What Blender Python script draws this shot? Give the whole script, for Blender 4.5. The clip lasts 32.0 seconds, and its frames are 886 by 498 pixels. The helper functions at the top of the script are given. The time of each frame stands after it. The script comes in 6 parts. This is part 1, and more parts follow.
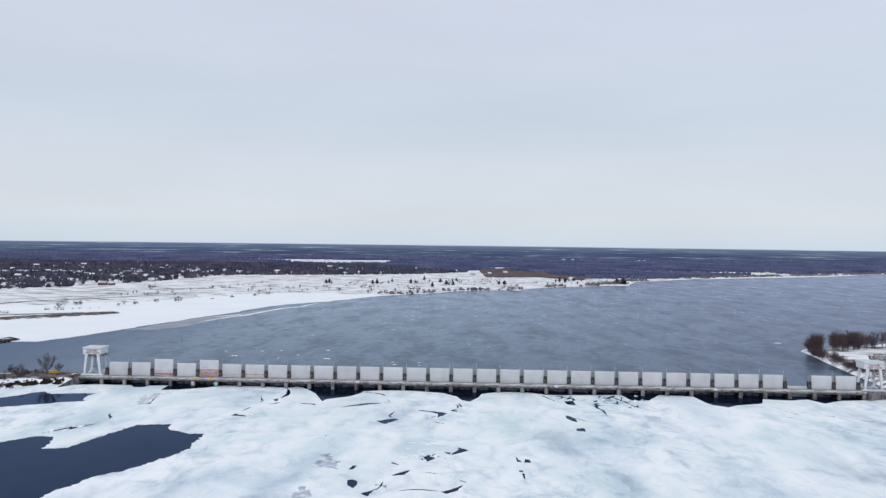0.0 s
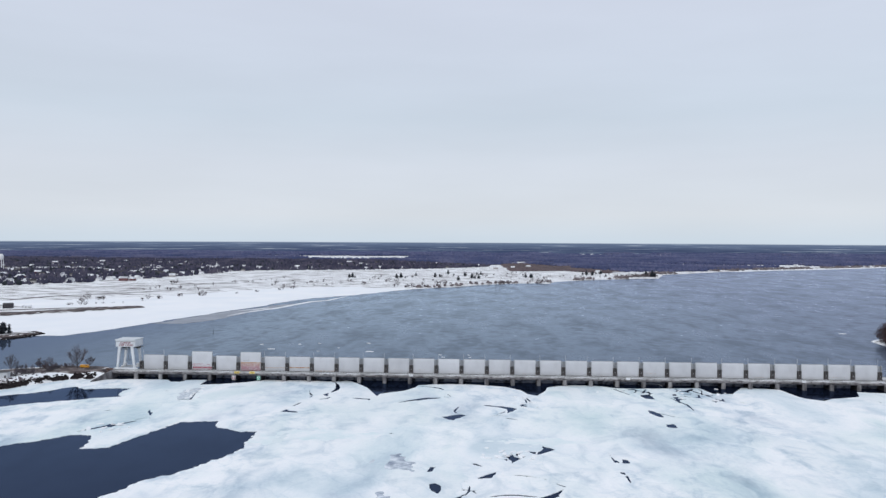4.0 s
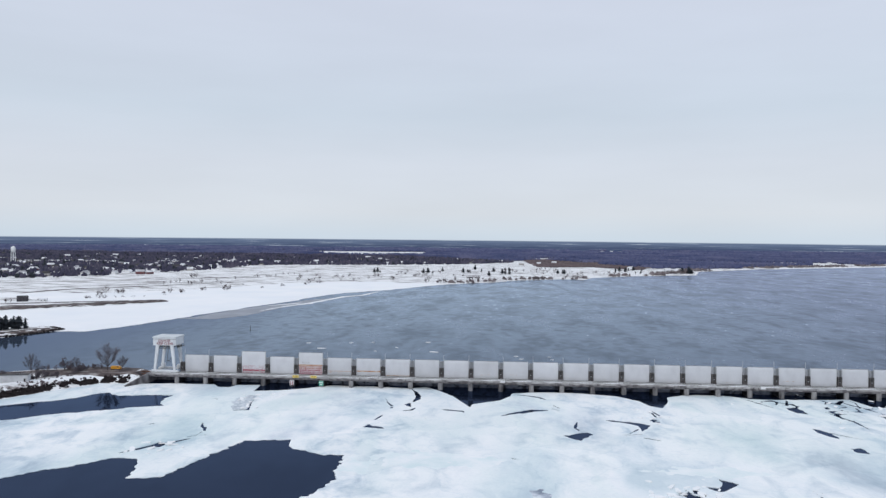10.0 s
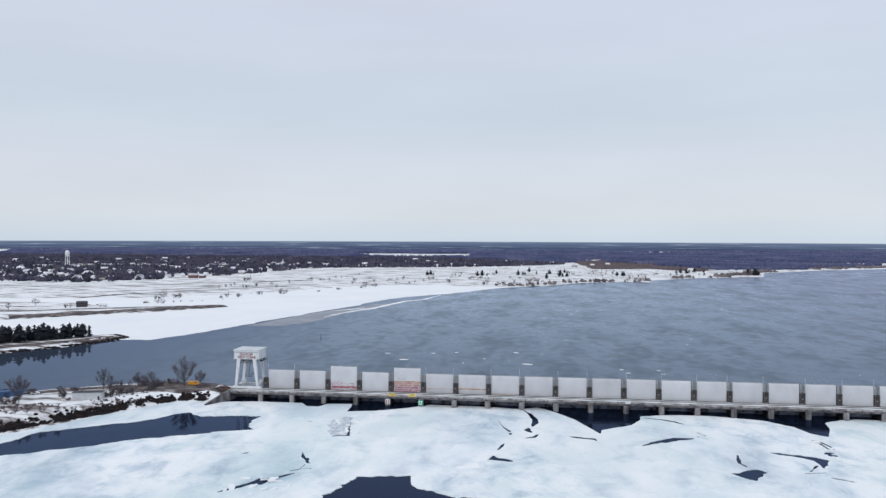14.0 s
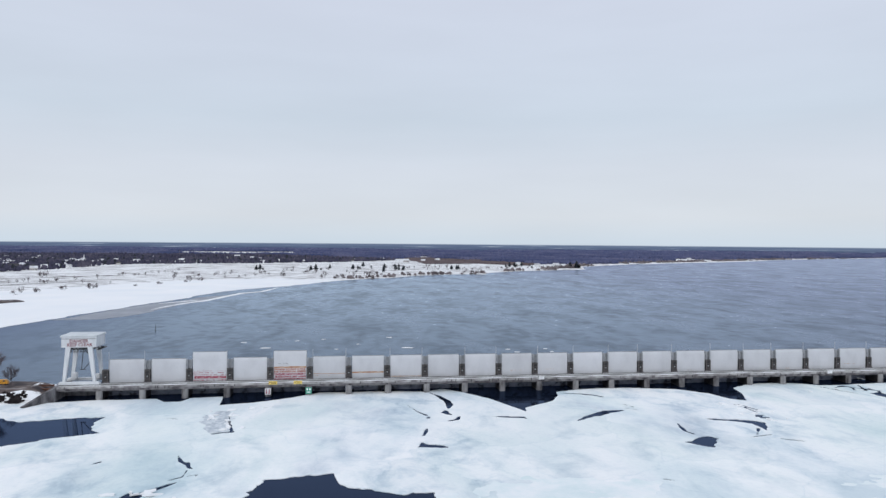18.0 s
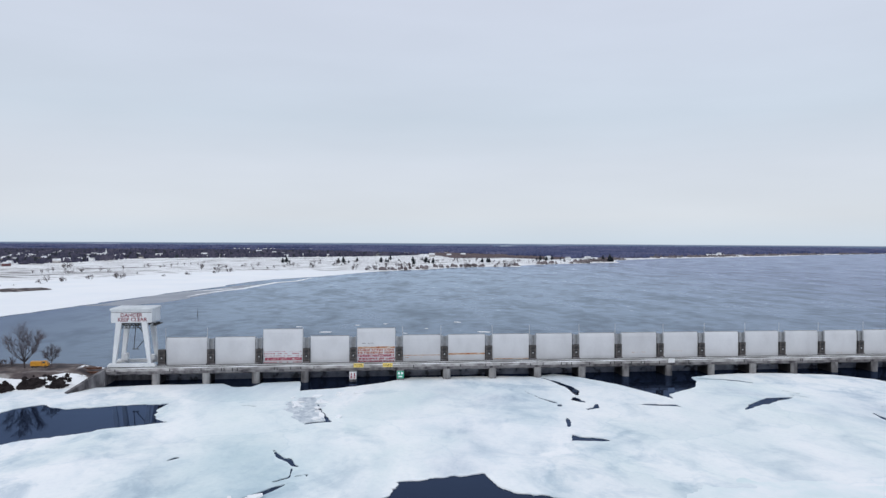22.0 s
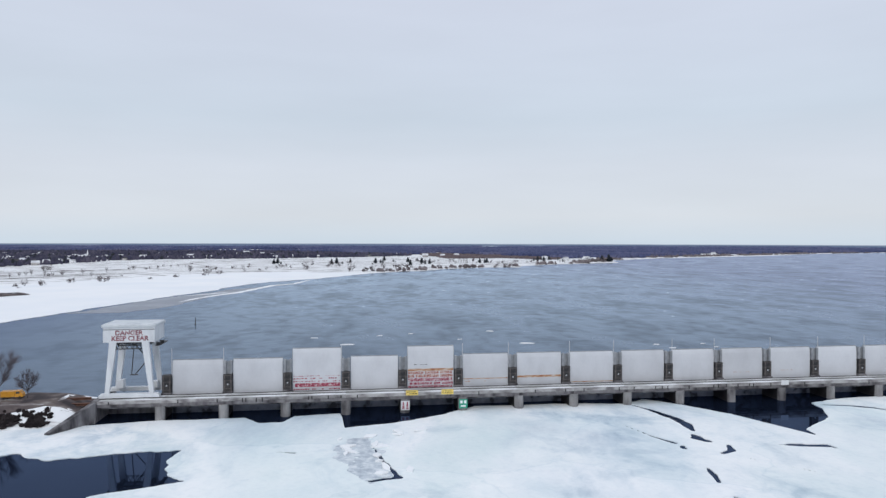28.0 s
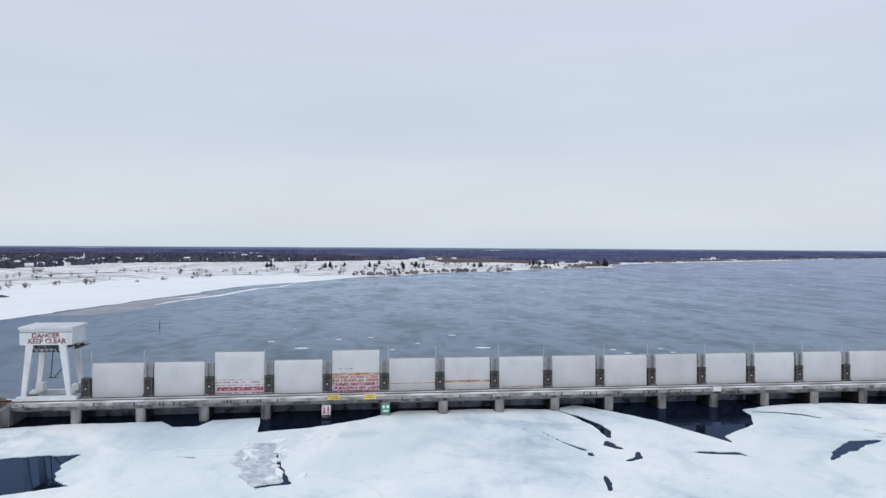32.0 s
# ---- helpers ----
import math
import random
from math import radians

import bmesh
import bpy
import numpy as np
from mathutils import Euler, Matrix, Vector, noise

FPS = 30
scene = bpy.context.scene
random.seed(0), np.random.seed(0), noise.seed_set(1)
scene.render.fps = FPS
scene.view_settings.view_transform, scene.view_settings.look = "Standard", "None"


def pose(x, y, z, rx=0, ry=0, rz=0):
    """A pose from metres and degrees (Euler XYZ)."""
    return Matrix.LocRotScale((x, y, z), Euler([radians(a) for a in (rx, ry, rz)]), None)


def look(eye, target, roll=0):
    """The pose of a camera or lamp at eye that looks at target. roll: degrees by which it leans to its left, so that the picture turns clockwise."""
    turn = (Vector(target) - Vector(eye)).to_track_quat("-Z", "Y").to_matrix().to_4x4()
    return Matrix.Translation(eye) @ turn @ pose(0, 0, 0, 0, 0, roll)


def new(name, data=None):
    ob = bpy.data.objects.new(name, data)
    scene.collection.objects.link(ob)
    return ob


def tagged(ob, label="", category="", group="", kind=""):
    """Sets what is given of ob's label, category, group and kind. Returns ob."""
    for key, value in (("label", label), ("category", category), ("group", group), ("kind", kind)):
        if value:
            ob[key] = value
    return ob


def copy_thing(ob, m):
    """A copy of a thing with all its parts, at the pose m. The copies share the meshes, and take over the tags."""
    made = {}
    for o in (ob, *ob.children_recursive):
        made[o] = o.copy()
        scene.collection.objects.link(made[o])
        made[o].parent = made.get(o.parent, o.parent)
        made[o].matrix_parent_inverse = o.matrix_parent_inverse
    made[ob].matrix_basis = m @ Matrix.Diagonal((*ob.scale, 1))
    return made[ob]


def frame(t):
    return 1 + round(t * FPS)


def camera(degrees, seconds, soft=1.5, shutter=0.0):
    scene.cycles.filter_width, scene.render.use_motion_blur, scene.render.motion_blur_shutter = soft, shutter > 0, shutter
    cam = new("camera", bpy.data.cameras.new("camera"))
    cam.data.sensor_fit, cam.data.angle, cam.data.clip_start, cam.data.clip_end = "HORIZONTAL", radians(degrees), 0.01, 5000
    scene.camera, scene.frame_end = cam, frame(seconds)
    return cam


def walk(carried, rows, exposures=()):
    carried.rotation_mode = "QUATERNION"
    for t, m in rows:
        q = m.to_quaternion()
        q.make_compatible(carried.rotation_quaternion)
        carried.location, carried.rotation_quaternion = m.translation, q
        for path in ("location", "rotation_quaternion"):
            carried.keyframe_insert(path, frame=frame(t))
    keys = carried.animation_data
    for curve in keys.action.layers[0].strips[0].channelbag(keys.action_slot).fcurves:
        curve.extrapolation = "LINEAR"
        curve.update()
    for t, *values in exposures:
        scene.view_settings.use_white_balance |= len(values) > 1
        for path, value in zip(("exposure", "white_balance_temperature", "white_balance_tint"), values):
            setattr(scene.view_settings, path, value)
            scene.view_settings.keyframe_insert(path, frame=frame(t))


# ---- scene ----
cam = camera(65.09, 32.0, soft=1.4)
PATH = [
    (0, (293.38, -550.75, 116.78), (289.36, -450.84, 115.82), 0.71),
    (0.5, (288.22, -544.40, 115.36), (284.01, -444.49, 114.38), 0.80),
    (1, (284.29, -539.86, 113.74), (279.68, -439.97, 112.71), 0.86),
    (1.5, (280.50, -535.87, 112.07), (275.62, -436.00, 111.04), 0.75),
    (2, (276.08, -531.32, 110.44), (270.99, -431.45, 109.39), 0.68),
    (2.5, (271.30, -526.23, 108.88), (266.08, -426.37, 107.79), 0.63),
    (3, (266.41, -520.89, 107.49), (261.05, -421.04, 106.36), 0.55),
    (3.5, (261.63, -515.56, 106.18), (256.11, -415.72, 104.90), 0.40),
    (5.5, (244.19, -490.09, 100.69), (237.72, -390.31, 99.22), 0.04),
    (6, (239.62, -483.32, 99.34), (232.97, -383.55, 97.79), 0.05),
    (6.5, (234.71, -477.01, 98.02), (227.91, -377.25, 96.52), 0.14),
    (7, (229.66, -470.60, 96.96), (222.67, -370.86, 95.36), 0.14),
    (7.5, (224.44, -463.90, 96.09), (217.21, -364.17, 94.38), 0.23),
    (8, (219.10, -457.51, 95.30), (211.67, -357.80, 93.61), 0.31),
    (8.5, (213.71, -451.50, 94.67), (206.00, -351.82, 93.06), 0.39),
    (9, (208.11, -445.56, 94.25), (200.20, -345.89, 92.58), 0.42),
    (9.1, (206.99, -444.45, 94.22), (200.01, -344.70, 92.55), 0.45),
    (9.2, (205.87, -443.33, 94.19), (199.49, -343.55, 92.52), 0.48),
    (9.3, (204.74, -442.22, 94.15), (198.33, -342.44, 92.50), 0.50),
    (9.5, (202.50, -439.99, 94.09), (196.00, -340.21, 92.44), 0.56),
    (10, (197.00, -434.82, 94.35), (190.25, -335.06, 92.63), 0.58),
    (10.5, (191.42, -429.40, 94.53), (184.44, -329.66, 92.84), 0.53),
    (11, (185.79, -423.72, 94.55), (178.62, -323.99, 92.97), 0.38),
    (11.5, (180.24, -417.97, 94.55), (172.86, -318.26, 92.99), 0.40),
    (12, (174.71, -412.10, 94.49), (167.10, -312.40, 92.98), 0.32),
    (12.1, (173.59, -411.05, 94.43), (165.58, -311.38, 92.94), 0.31),
    (12.2, (172.47, -410.00, 94.39), (163.63, -310.40, 92.90), 0.29),
    (12.3, (171.34, -408.95, 94.34), (162.12, -309.39, 92.86), 0.28),
    (12.4, (170.22, -407.90, 94.30), (160.94, -308.34, 92.82), 0.26),
    (12.5, (169.10, -406.85, 94.25), (159.78, -307.30, 92.78), 0.25),
    (12.6, (167.95, -405.87, 94.22), (158.65, -306.31, 92.78), 0.24),
    (12.7, (166.80, -404.88, 94.19), (157.42, -305.33, 92.79), 0.23),
    (12.8, (165.64, -403.90, 94.16), (156.23, -304.35, 92.79), 0.21),
    (12.9, (164.49, -402.91, 94.13), (154.26, -303.45, 92.80), 0.20),
    (13, (163.34, -401.93, 94.10), (151.73, -302.62, 92.80), 0.19),
    (13.1, (162.14, -400.74, 94.14), (150.46, -301.44, 92.80), 0.19),
    (13.5, (157.34, -396.00, 94.31), (145.41, -296.73, 92.82), 0.20),
    (14, (151.58, -390.08, 93.75), (139.49, -290.83, 92.24), 0.21),
    (14.1, (150.47, -389.03, 93.43), (138.39, -289.77, 91.91), 0.22),
    (14.2, (149.36, -387.98, 93.09), (137.20, -288.73, 91.59), 0.22),
    (14.3, (148.25, -386.92, 92.77), (136.77, -287.60, 91.26), 0.23),
    (14.4, (147.14, -385.87, 92.44), (138.91, -286.23, 90.94), 0.23),
    (14.5, (146.03, -384.82, 92.11), (142.03, -284.92, 90.60), 0.24),
    (14.6, (144.84, -383.69, 91.70), (145.18, -283.71, 90.19), 0.27),
    (14.7, (143.64, -382.56, 91.27), (149.67, -282.76, 89.78), 0.30),
    (14.8, (142.45, -381.44, 90.86), (149.24, -281.68, 89.36), 0.32),
    (14.9, (141.25, -380.31, 90.43), (148.01, -280.55, 88.94), 0.35),
    (15, (140.06, -379.18, 90.02), (146.79, -279.42, 88.53), 0.38),
    (15.1, (138.86, -377.95, 89.62), (145.67, -278.19, 88.13), 0.40),
    (15.5, (134.07, -373.02, 88.03), (140.99, -273.28, 86.52), 0.47),
    (17.5, (114.00, -346.25, 76.02), (127.89, -247.23, 74.82), 0.41),
    (18, (109.62, -339.75, 72.89), (123.55, -240.74, 71.75), 0.44),
    (18.5, (105.71, -333.00, 69.72), (119.34, -233.94, 68.71), 0.39),
    (19, (101.75, -325.92, 66.84), (115.21, -226.83, 65.80), 0.33),
    (19.5, (97.61, -318.86, 64.17), (110.91, -219.76, 63.07), 0.37),
    (20, (93.46, -311.85, 61.48), (106.55, -212.72, 60.25), 0.43),
    (20.5, (89.26, -304.67, 58.63), (102.11, -205.50, 57.45), 0.32),
    (21, (84.99, -297.41, 56.40), (97.59, -198.21, 55.20), 0.29),
    (21.5, (80.82, -290.22, 55.50), (93.16, -190.99, 54.26), 0.32),
    (22, (76.63, -283.34, 55.53), (88.63, -184.07, 54.28), 0.30),
    (22.5, (72.24, -276.53, 55.49), (84.01, -177.23, 54.26), 0.28),
    (23, (67.97, -269.72, 55.31), (79.44, -170.39, 53.86), 0.20),
    (23.5, (63.97, -263.24, 54.97), (75.18, -163.88, 53.78), 0.19),
    (24, (60.34, -256.85, 54.84), (71.30, -157.46, 53.65), 0.07),
    (24.5, (57.59, -250.24, 55.26), (68.64, -150.86, 54.13), 0.00),
    (25, (55.91, -243.47, 55.70), (68.29, -144.24, 54.59), -0.09),
    (25.5, (55.02, -236.84, 56.06), (68.18, -137.71, 55.01), -0.20),
    (26, (54.69, -231.60, 56.39), (68.51, -132.56, 55.22), -0.19),
    (26.5, (54.81, -228.64, 56.11), (68.83, -129.63, 54.98), -0.03),
    (28.5, (54.88, -228.56, 54.43), (69.12, -129.59, 53.20), 0.16),
    (29, (55.10, -228.79, 54.49), (67.85, -129.61, 53.23), 0.12),
    (29.5, (56.07, -229.05, 54.45), (68.25, -129.80, 53.27), 0.18),
    (30, (58.79, -229.41, 54.53), (71.29, -130.20, 53.55), 0.32),
    (30.5, (63.23, -230.02, 54.74), (76.02, -130.85, 53.86), 0.43),
    (31, (68.69, -230.70, 54.87), (81.72, -131.56, 54.00), 0.61),
    (31.5, (74.77, -230.88, 54.77), (88.02, -131.77, 54.01), 0.47),
    (32, (81.14, -230.28, 54.51), (94.60, -131.19, 53.90), 0.34),
]
walk(cam, [(t, look(eye, target, roll)) for t, eye, target, roll in PATH])

# ---- world, sun ----
SUN_EL, SUN_AZ = 38.0, 205.0     # degrees up; clockwise from +y
world = bpy.data.worlds.new("world")
scene.world = world
world.use_nodes = True
wn, wl = world.node_tree.nodes, world.node_tree.links
wn.clear()


def wnode(kind, **kw):
    n = wn.new(kind)
    for k, v in kw.items():
        n.inputs[k].default_value = v
    return n


sky = wn.new("ShaderNodeTexSky")
sky.sky_type = "NISHITA"
sky.sun_disc = False
sky.sun_elevation = radians(SUN_EL)
sky.sun_rotation = radians(SUN_AZ)
coord = wn.new("ShaderNodeTexCoord")
sep = wn.new("ShaderNodeSeparateXYZ")
wl.new(coord.outputs["Generated"], sep.inputs[0])
ramp = wn.new("ShaderNodeValToRGB")          # the cloud deck, from the skyline up
wl.new(sep.outputs["Z"], ramp.inputs[0])
el = ramp.color_ramp.elements
el[0].position, el[0].color = 0.0, (0.618, 0.712, 0.810, 1)
el[1].position, el[1].color = 0.035, (0.670, 0.719, 0.790, 1)
for p, c in ((0.10, (0.662, 0.710, 0.794, 1)), (0.17, (0.602, 0.676, 0.772, 1)), (0.24, (0.630, 0.694, 0.802, 1)), (0.36, (0.656, 0.704, 0.824, 1)), (1.0, (0.774, 0.855, 0.991, 1))):
    e = el.new(p)
    e.color = c
cmap = wn.new("ShaderNodeMapping")
cmap.inputs["Scale"].default_value = (1.6, 1.6, 9.0)
wl.new(coord.outputs["Generated"], cmap.inputs[0])
clouds = wnode("ShaderNodeTexNoise", Scale=1.7, Detail=4.0, Roughness=0.5)
wl.new(cmap.outputs[0], clouds.inputs["Vector"])
crange = wnode("ShaderNodeMapRange", **{"From Min": 0.3, "From Max": 0.7, "To Min": 0.99, "To Max": 1.05})
wl.new(clouds.outputs["Fac"], crange.inputs[0])
cmul = wn.new("ShaderNodeVectorMath")
cmul.operation = "SCALE"
wl.new(ramp.outputs[0], cmul.inputs[0])
wl.new(crange.outputs[0], cmul.inputs["Scale"])
skymul = wn.new("ShaderNodeVectorMath")
skymul.operation = "SCALE"
skymul.inputs["Scale"].default_value = 0.10
wl.new(sky.outputs[0], skymul.inputs[0])
cmix = wn.new("ShaderNodeMixRGB")
cmix.inputs[0].default_value = 0.93
wl.new(skymul.outputs[0], cmix.inputs[1])
wl.new(cmul.outputs[0], cmix.inputs[2])
# plain beyond the sheet of ground: wooded land to the skyline, haze painted blue
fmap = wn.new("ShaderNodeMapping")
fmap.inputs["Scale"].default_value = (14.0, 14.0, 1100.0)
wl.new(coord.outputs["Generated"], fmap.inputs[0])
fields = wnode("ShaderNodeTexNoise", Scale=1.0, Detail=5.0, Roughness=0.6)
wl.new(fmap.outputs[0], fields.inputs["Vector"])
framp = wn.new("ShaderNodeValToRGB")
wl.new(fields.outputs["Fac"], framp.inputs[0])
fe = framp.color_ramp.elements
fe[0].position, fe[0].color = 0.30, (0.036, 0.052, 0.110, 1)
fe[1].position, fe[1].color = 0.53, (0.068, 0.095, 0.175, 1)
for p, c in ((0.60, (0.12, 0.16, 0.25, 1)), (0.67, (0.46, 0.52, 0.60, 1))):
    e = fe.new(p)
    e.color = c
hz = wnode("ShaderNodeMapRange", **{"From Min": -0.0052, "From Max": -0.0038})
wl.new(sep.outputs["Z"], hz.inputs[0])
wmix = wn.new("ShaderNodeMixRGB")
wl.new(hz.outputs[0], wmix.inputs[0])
far_mix = wn.new("ShaderNodeMixRGB")         # the last woods under the skyline, palest: haze mixed into the colour
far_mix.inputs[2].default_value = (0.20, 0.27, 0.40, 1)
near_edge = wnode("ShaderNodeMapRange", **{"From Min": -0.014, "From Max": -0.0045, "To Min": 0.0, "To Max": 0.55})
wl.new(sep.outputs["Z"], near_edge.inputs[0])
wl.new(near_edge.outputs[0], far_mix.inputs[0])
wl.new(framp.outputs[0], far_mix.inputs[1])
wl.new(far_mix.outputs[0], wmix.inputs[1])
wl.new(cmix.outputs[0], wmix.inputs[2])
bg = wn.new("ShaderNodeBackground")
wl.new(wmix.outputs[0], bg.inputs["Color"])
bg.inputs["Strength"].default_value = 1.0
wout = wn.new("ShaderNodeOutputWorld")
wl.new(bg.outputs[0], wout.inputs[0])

sun_data = bpy.data.lights.new("sun", "SUN")
sun_data.energy, sun_data.angle, sun_data.color = 0.9, radians(14), (1.0, 0.96, 0.90)
sun = new("sun", sun_data)
_a, _e = radians(SUN_AZ), radians(SUN_EL)
SUN_WAY = Vector((math.sin(_a) * math.cos(_e), math.cos(_a) * math.cos(_e), math.sin(_e)))
sun.matrix_world = look(SUN_WAY * 900, (0, 0, 0))


# ---- materials ----
def material(name, colours, scale=1.0, rough=0.8, metal=0.0, bump=0.0, bump_scale=None, stretch=(1, 1, 1), detail=5.0, vary=0.0, fine=0.0, spec=0.5, space="Object", nrough=0.5):
    """colours: (position, rgb) stops over a noise of the given scale (per metre)."""
    m = bpy.data.materials.new(name)
    m.use_nodes = True
    n, l = m.node_tree.nodes, m.node_tree.links
    b = n["Principled BSDF"]
    b.inputs["Roughness"].default_value, b.inputs["Metallic"].default_value = rough, metal
    b.inputs["Specular IOR Level"].default_value = spec
    tc = n.new("ShaderNodeTexCoord")
    mp = n.new("ShaderNodeMapping")
    mp.inputs["Scale"].default_value = stretch
    l.new(tc.outputs[space], mp.inputs[0])
    if vary:
        oi = n.new("ShaderNodeObjectInfo")
        sh = n.new("ShaderNodeVectorMath")
        sh.operation = "MULTIPLY_ADD"
        cb = n.new("ShaderNodeCombineXYZ")
        for i in range(3):
            l.new(oi.outputs["Random"], cb.inputs[i])
        sh.inputs[1].default_value = (170, 230, 90)
        l.new(cb.outputs[0], sh.inputs[0])
        l.new(mp.outputs[0], sh.inputs[2])
        vec = sh.outputs[0]
    else:
        vec = mp.outputs[0]
    nz = n.new("ShaderNodeTexNoise")
    nz.inputs["Scale"].default_value, nz.inputs["Detail"].default_value, nz.inputs["Roughness"].default_value = scale, detail, nrough
    l.new(vec, nz.inputs["Vector"])
    rp = n.new("ShaderNodeValToRGB")
    e = rp.color_ramp.elements
    e[0].position, e[0].color = colours[0][0], (*colours[0][1], 1)
    e[1].position, e[1].color = colours[-1][0], (*colours[-1][1], 1)
    for p, c in colours[1:-1]:
        x = e.new(p)
        x.color = (*c, 1)
    l.new(nz.outputs["Fac"], rp.inputs[0])
    out = rp.outputs[0]
    if fine:
        nf = n.new("ShaderNodeTexNoise")
        nf.inputs["Scale"].default_value, nf.inputs["Detail"].default_value = scale * 9, 3
        l.new(vec, nf.inputs["Vector"])
        mr = n.new("ShaderNodeMapRange")
        mr.inputs["To Min"].default_value, mr.inputs["To Max"].default_value = 1 - fine, 1 + fine
        l.new(nf.outputs["Fac"], mr.inputs[0])
        sc = n.new("ShaderNodeVectorMath")
        sc.operation = "SCALE"
        l.new(out, sc.inputs[0])
        l.new(mr.outputs[0], sc.inputs["Scale"])
        out = sc.outputs[0]
    if vary:
        mv = n.new("ShaderNodeMapRange")
        mv.inputs["To Min"].default_value, mv.inputs["To Max"].default_value = 1 - vary, 1 + vary
        l.new(oi.outputs["Random"], mv.inputs[0])
        sv = n.new("ShaderNodeVectorMath")
        sv.operation = "SCALE"
        l.new(out, sv.inputs[0])
        l.new(mv.outputs[0], sv.inputs["Scale"])
        out = sv.outputs[0]
    l.new(out, b.inputs["Base Color"])
    if bump:
        nb = n.new("ShaderNodeTexNoise")
        nb.inputs["Scale"].default_value, nb.inputs["Detail"].default_value = bump_scale or scale * 4, 4
        l.new(vec, nb.inputs["Vector"])
        bp = n.new("ShaderNodeBump")
        bp.inputs["Strength"].default_value = 1.0
        bp.inputs["Distance"].default_value = bump
        l.new(nb.outputs["Fac"], bp.inputs["Height"])
        l.new(bp.outputs[0], b.inputs["Normal"])
    return m


def grey(a, b, lo=0.35, hi=0.65):
    return [(lo, a), (hi, b)]


SHELF = material("shelf_snow", grey((0.80, 0.82, 0.84), (0.87, 0.87, 0.87)), scale=0.012, rough=0.8, bump=0.1, bump_scale=0.2)
PIER = material("pier_concrete", [(0.32, (0.070, 0.066, 0.070)), (0.45, (0.18, 0.175, 0.18)), (0.62, (0.29, 0.285, 0.285))], scale=0.35, rough=0.9, bump=0.03, bump_scale=3.0, stretch=(1, 1, 0.35), vary=0.12, fine=0.15)
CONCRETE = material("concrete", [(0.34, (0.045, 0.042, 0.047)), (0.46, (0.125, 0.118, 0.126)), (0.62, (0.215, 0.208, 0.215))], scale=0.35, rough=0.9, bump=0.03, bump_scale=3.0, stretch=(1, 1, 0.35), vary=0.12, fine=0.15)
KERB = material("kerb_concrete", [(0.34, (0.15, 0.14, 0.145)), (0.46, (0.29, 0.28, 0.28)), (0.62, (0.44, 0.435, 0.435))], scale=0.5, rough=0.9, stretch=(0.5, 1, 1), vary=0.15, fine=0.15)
DECK_TOP = material("deck_snow", [(0.40, (0.40, 0.40, 0.39)), (0.52, (0.74, 0.75, 0.76)), (0.6, (0.82, 0.83, 0.84))], scale=0.12, rough=0.85, stretch=(0.4, 1, 1), fine=0.06)
GATE = material("gate_paint", [(0.25, (0.50, 0.51, 0.54)), (0.5, (0.565, 0.578, 0.608)), (0.8, (0.61, 0.622, 0.65))], scale=0.16, rough=0.6, vary=0.05, fine=0.05, stretch=(1, 1, 0.6))
# gate steel with the shade under the deck put into its colour
GATE_SHADED = material("shaded_steel", [(0.38, (0.03, 0.033, 0.045)), (0.47, (0.17, 0.18, 0.225)), (0.7, (0.27, 0.285, 0.345))], scale=0.30, rough=0.45, vary=0.2, fine=0.2)
MAST = material("mast_paint", grey((0.40, 0.41, 0.44), (0.50, 0.51, 0.54)), scale=0.8, rough=0.6)
STEEL = material("dark_steel", grey((0.020, 0.020, 0.022), (0.06, 0.056, 0.056)), scale=0.8, rough=0.6, metal=0.2, fine=0.2)
GUIDE = material("guide_steel", grey((0.20, 0.21, 0.225), (0.29, 0.30, 0.32)), scale=0.5, rough=0.6, fine=0.1)
WHITE = material("white_paint", [(0.3, (0.66, 0.67, 0.68)), (0.5, (0.77, 0.78, 0.79)), (0.7, (0.80, 0.81, 0.82))], scale=0.3, rough=0.5, fine=0.05, stretch=(1, 1, 0.4))
ROOF_W = material("white_roof", grey((0.50, 0.53, 0.555), (0.62, 0.645, 0.665)), scale=0.4, rough=0.7)
RUST = material("rust_band", [(0.34, (0.30, 0.10, 0.05)), (0.5, (0.44, 0.24, 0.12)), (0.62, (0.58, 0.52, 0.47))], scale=0.9, rough=0.8, stretch=(0.5, 1, 2))
RED = material("red_paint", [(0.36, (0.24, 0.018, 0.055)), (0.50, (0.36, 0.07, 0.11)), (0.58, (0.50, 0.28, 0.31)), (0.66, (0.60, 0.55, 0.56))], scale=1.3, rough=0.7)
RED_BROWN = material("red_brown_paint", [(0.36, (0.25, 0.045, 0.045)), (0.50, (0.37, 0.13, 0.09)), (0.58, (0.50, 0.31, 0.26)), (0.66, (0.60, 0.54, 0.52))], scale=1.3, rough=0.7)
YELLOW = material("yellow_paint", grey((0.74, 0.54, 0.12), (0.82, 0.64, 0.20)), scale=1.2, rough=0.6)
GREEN = material("green_paint", grey((0.02, 0.26, 0.17), (0.03, 0.34, 0.23)), scale=1.2, rough=0.6)
BLACK = material("black_marks", grey((0.02, 0.02, 0.02), (0.04, 0.038, 0.036)), scale=1.2, rough=0.9)
BARK = material("bark", grey((0.045, 0.038, 0.042), (0.10, 0.086, 0.090)), scale=2.0, rough=0.95, vary=0.2)
TWIG = material("twigs", grey((0.080, 0.070, 0.084), (0.140, 0.124, 0.142)), scale=0.6, rough=0.95, vary=0.25)
NEEDLE = material("needles", grey((0.010, 0.015, 0.022), (0.026, 0.034, 0.044)), scale=0.9, rough=0.9, vary=0.3)
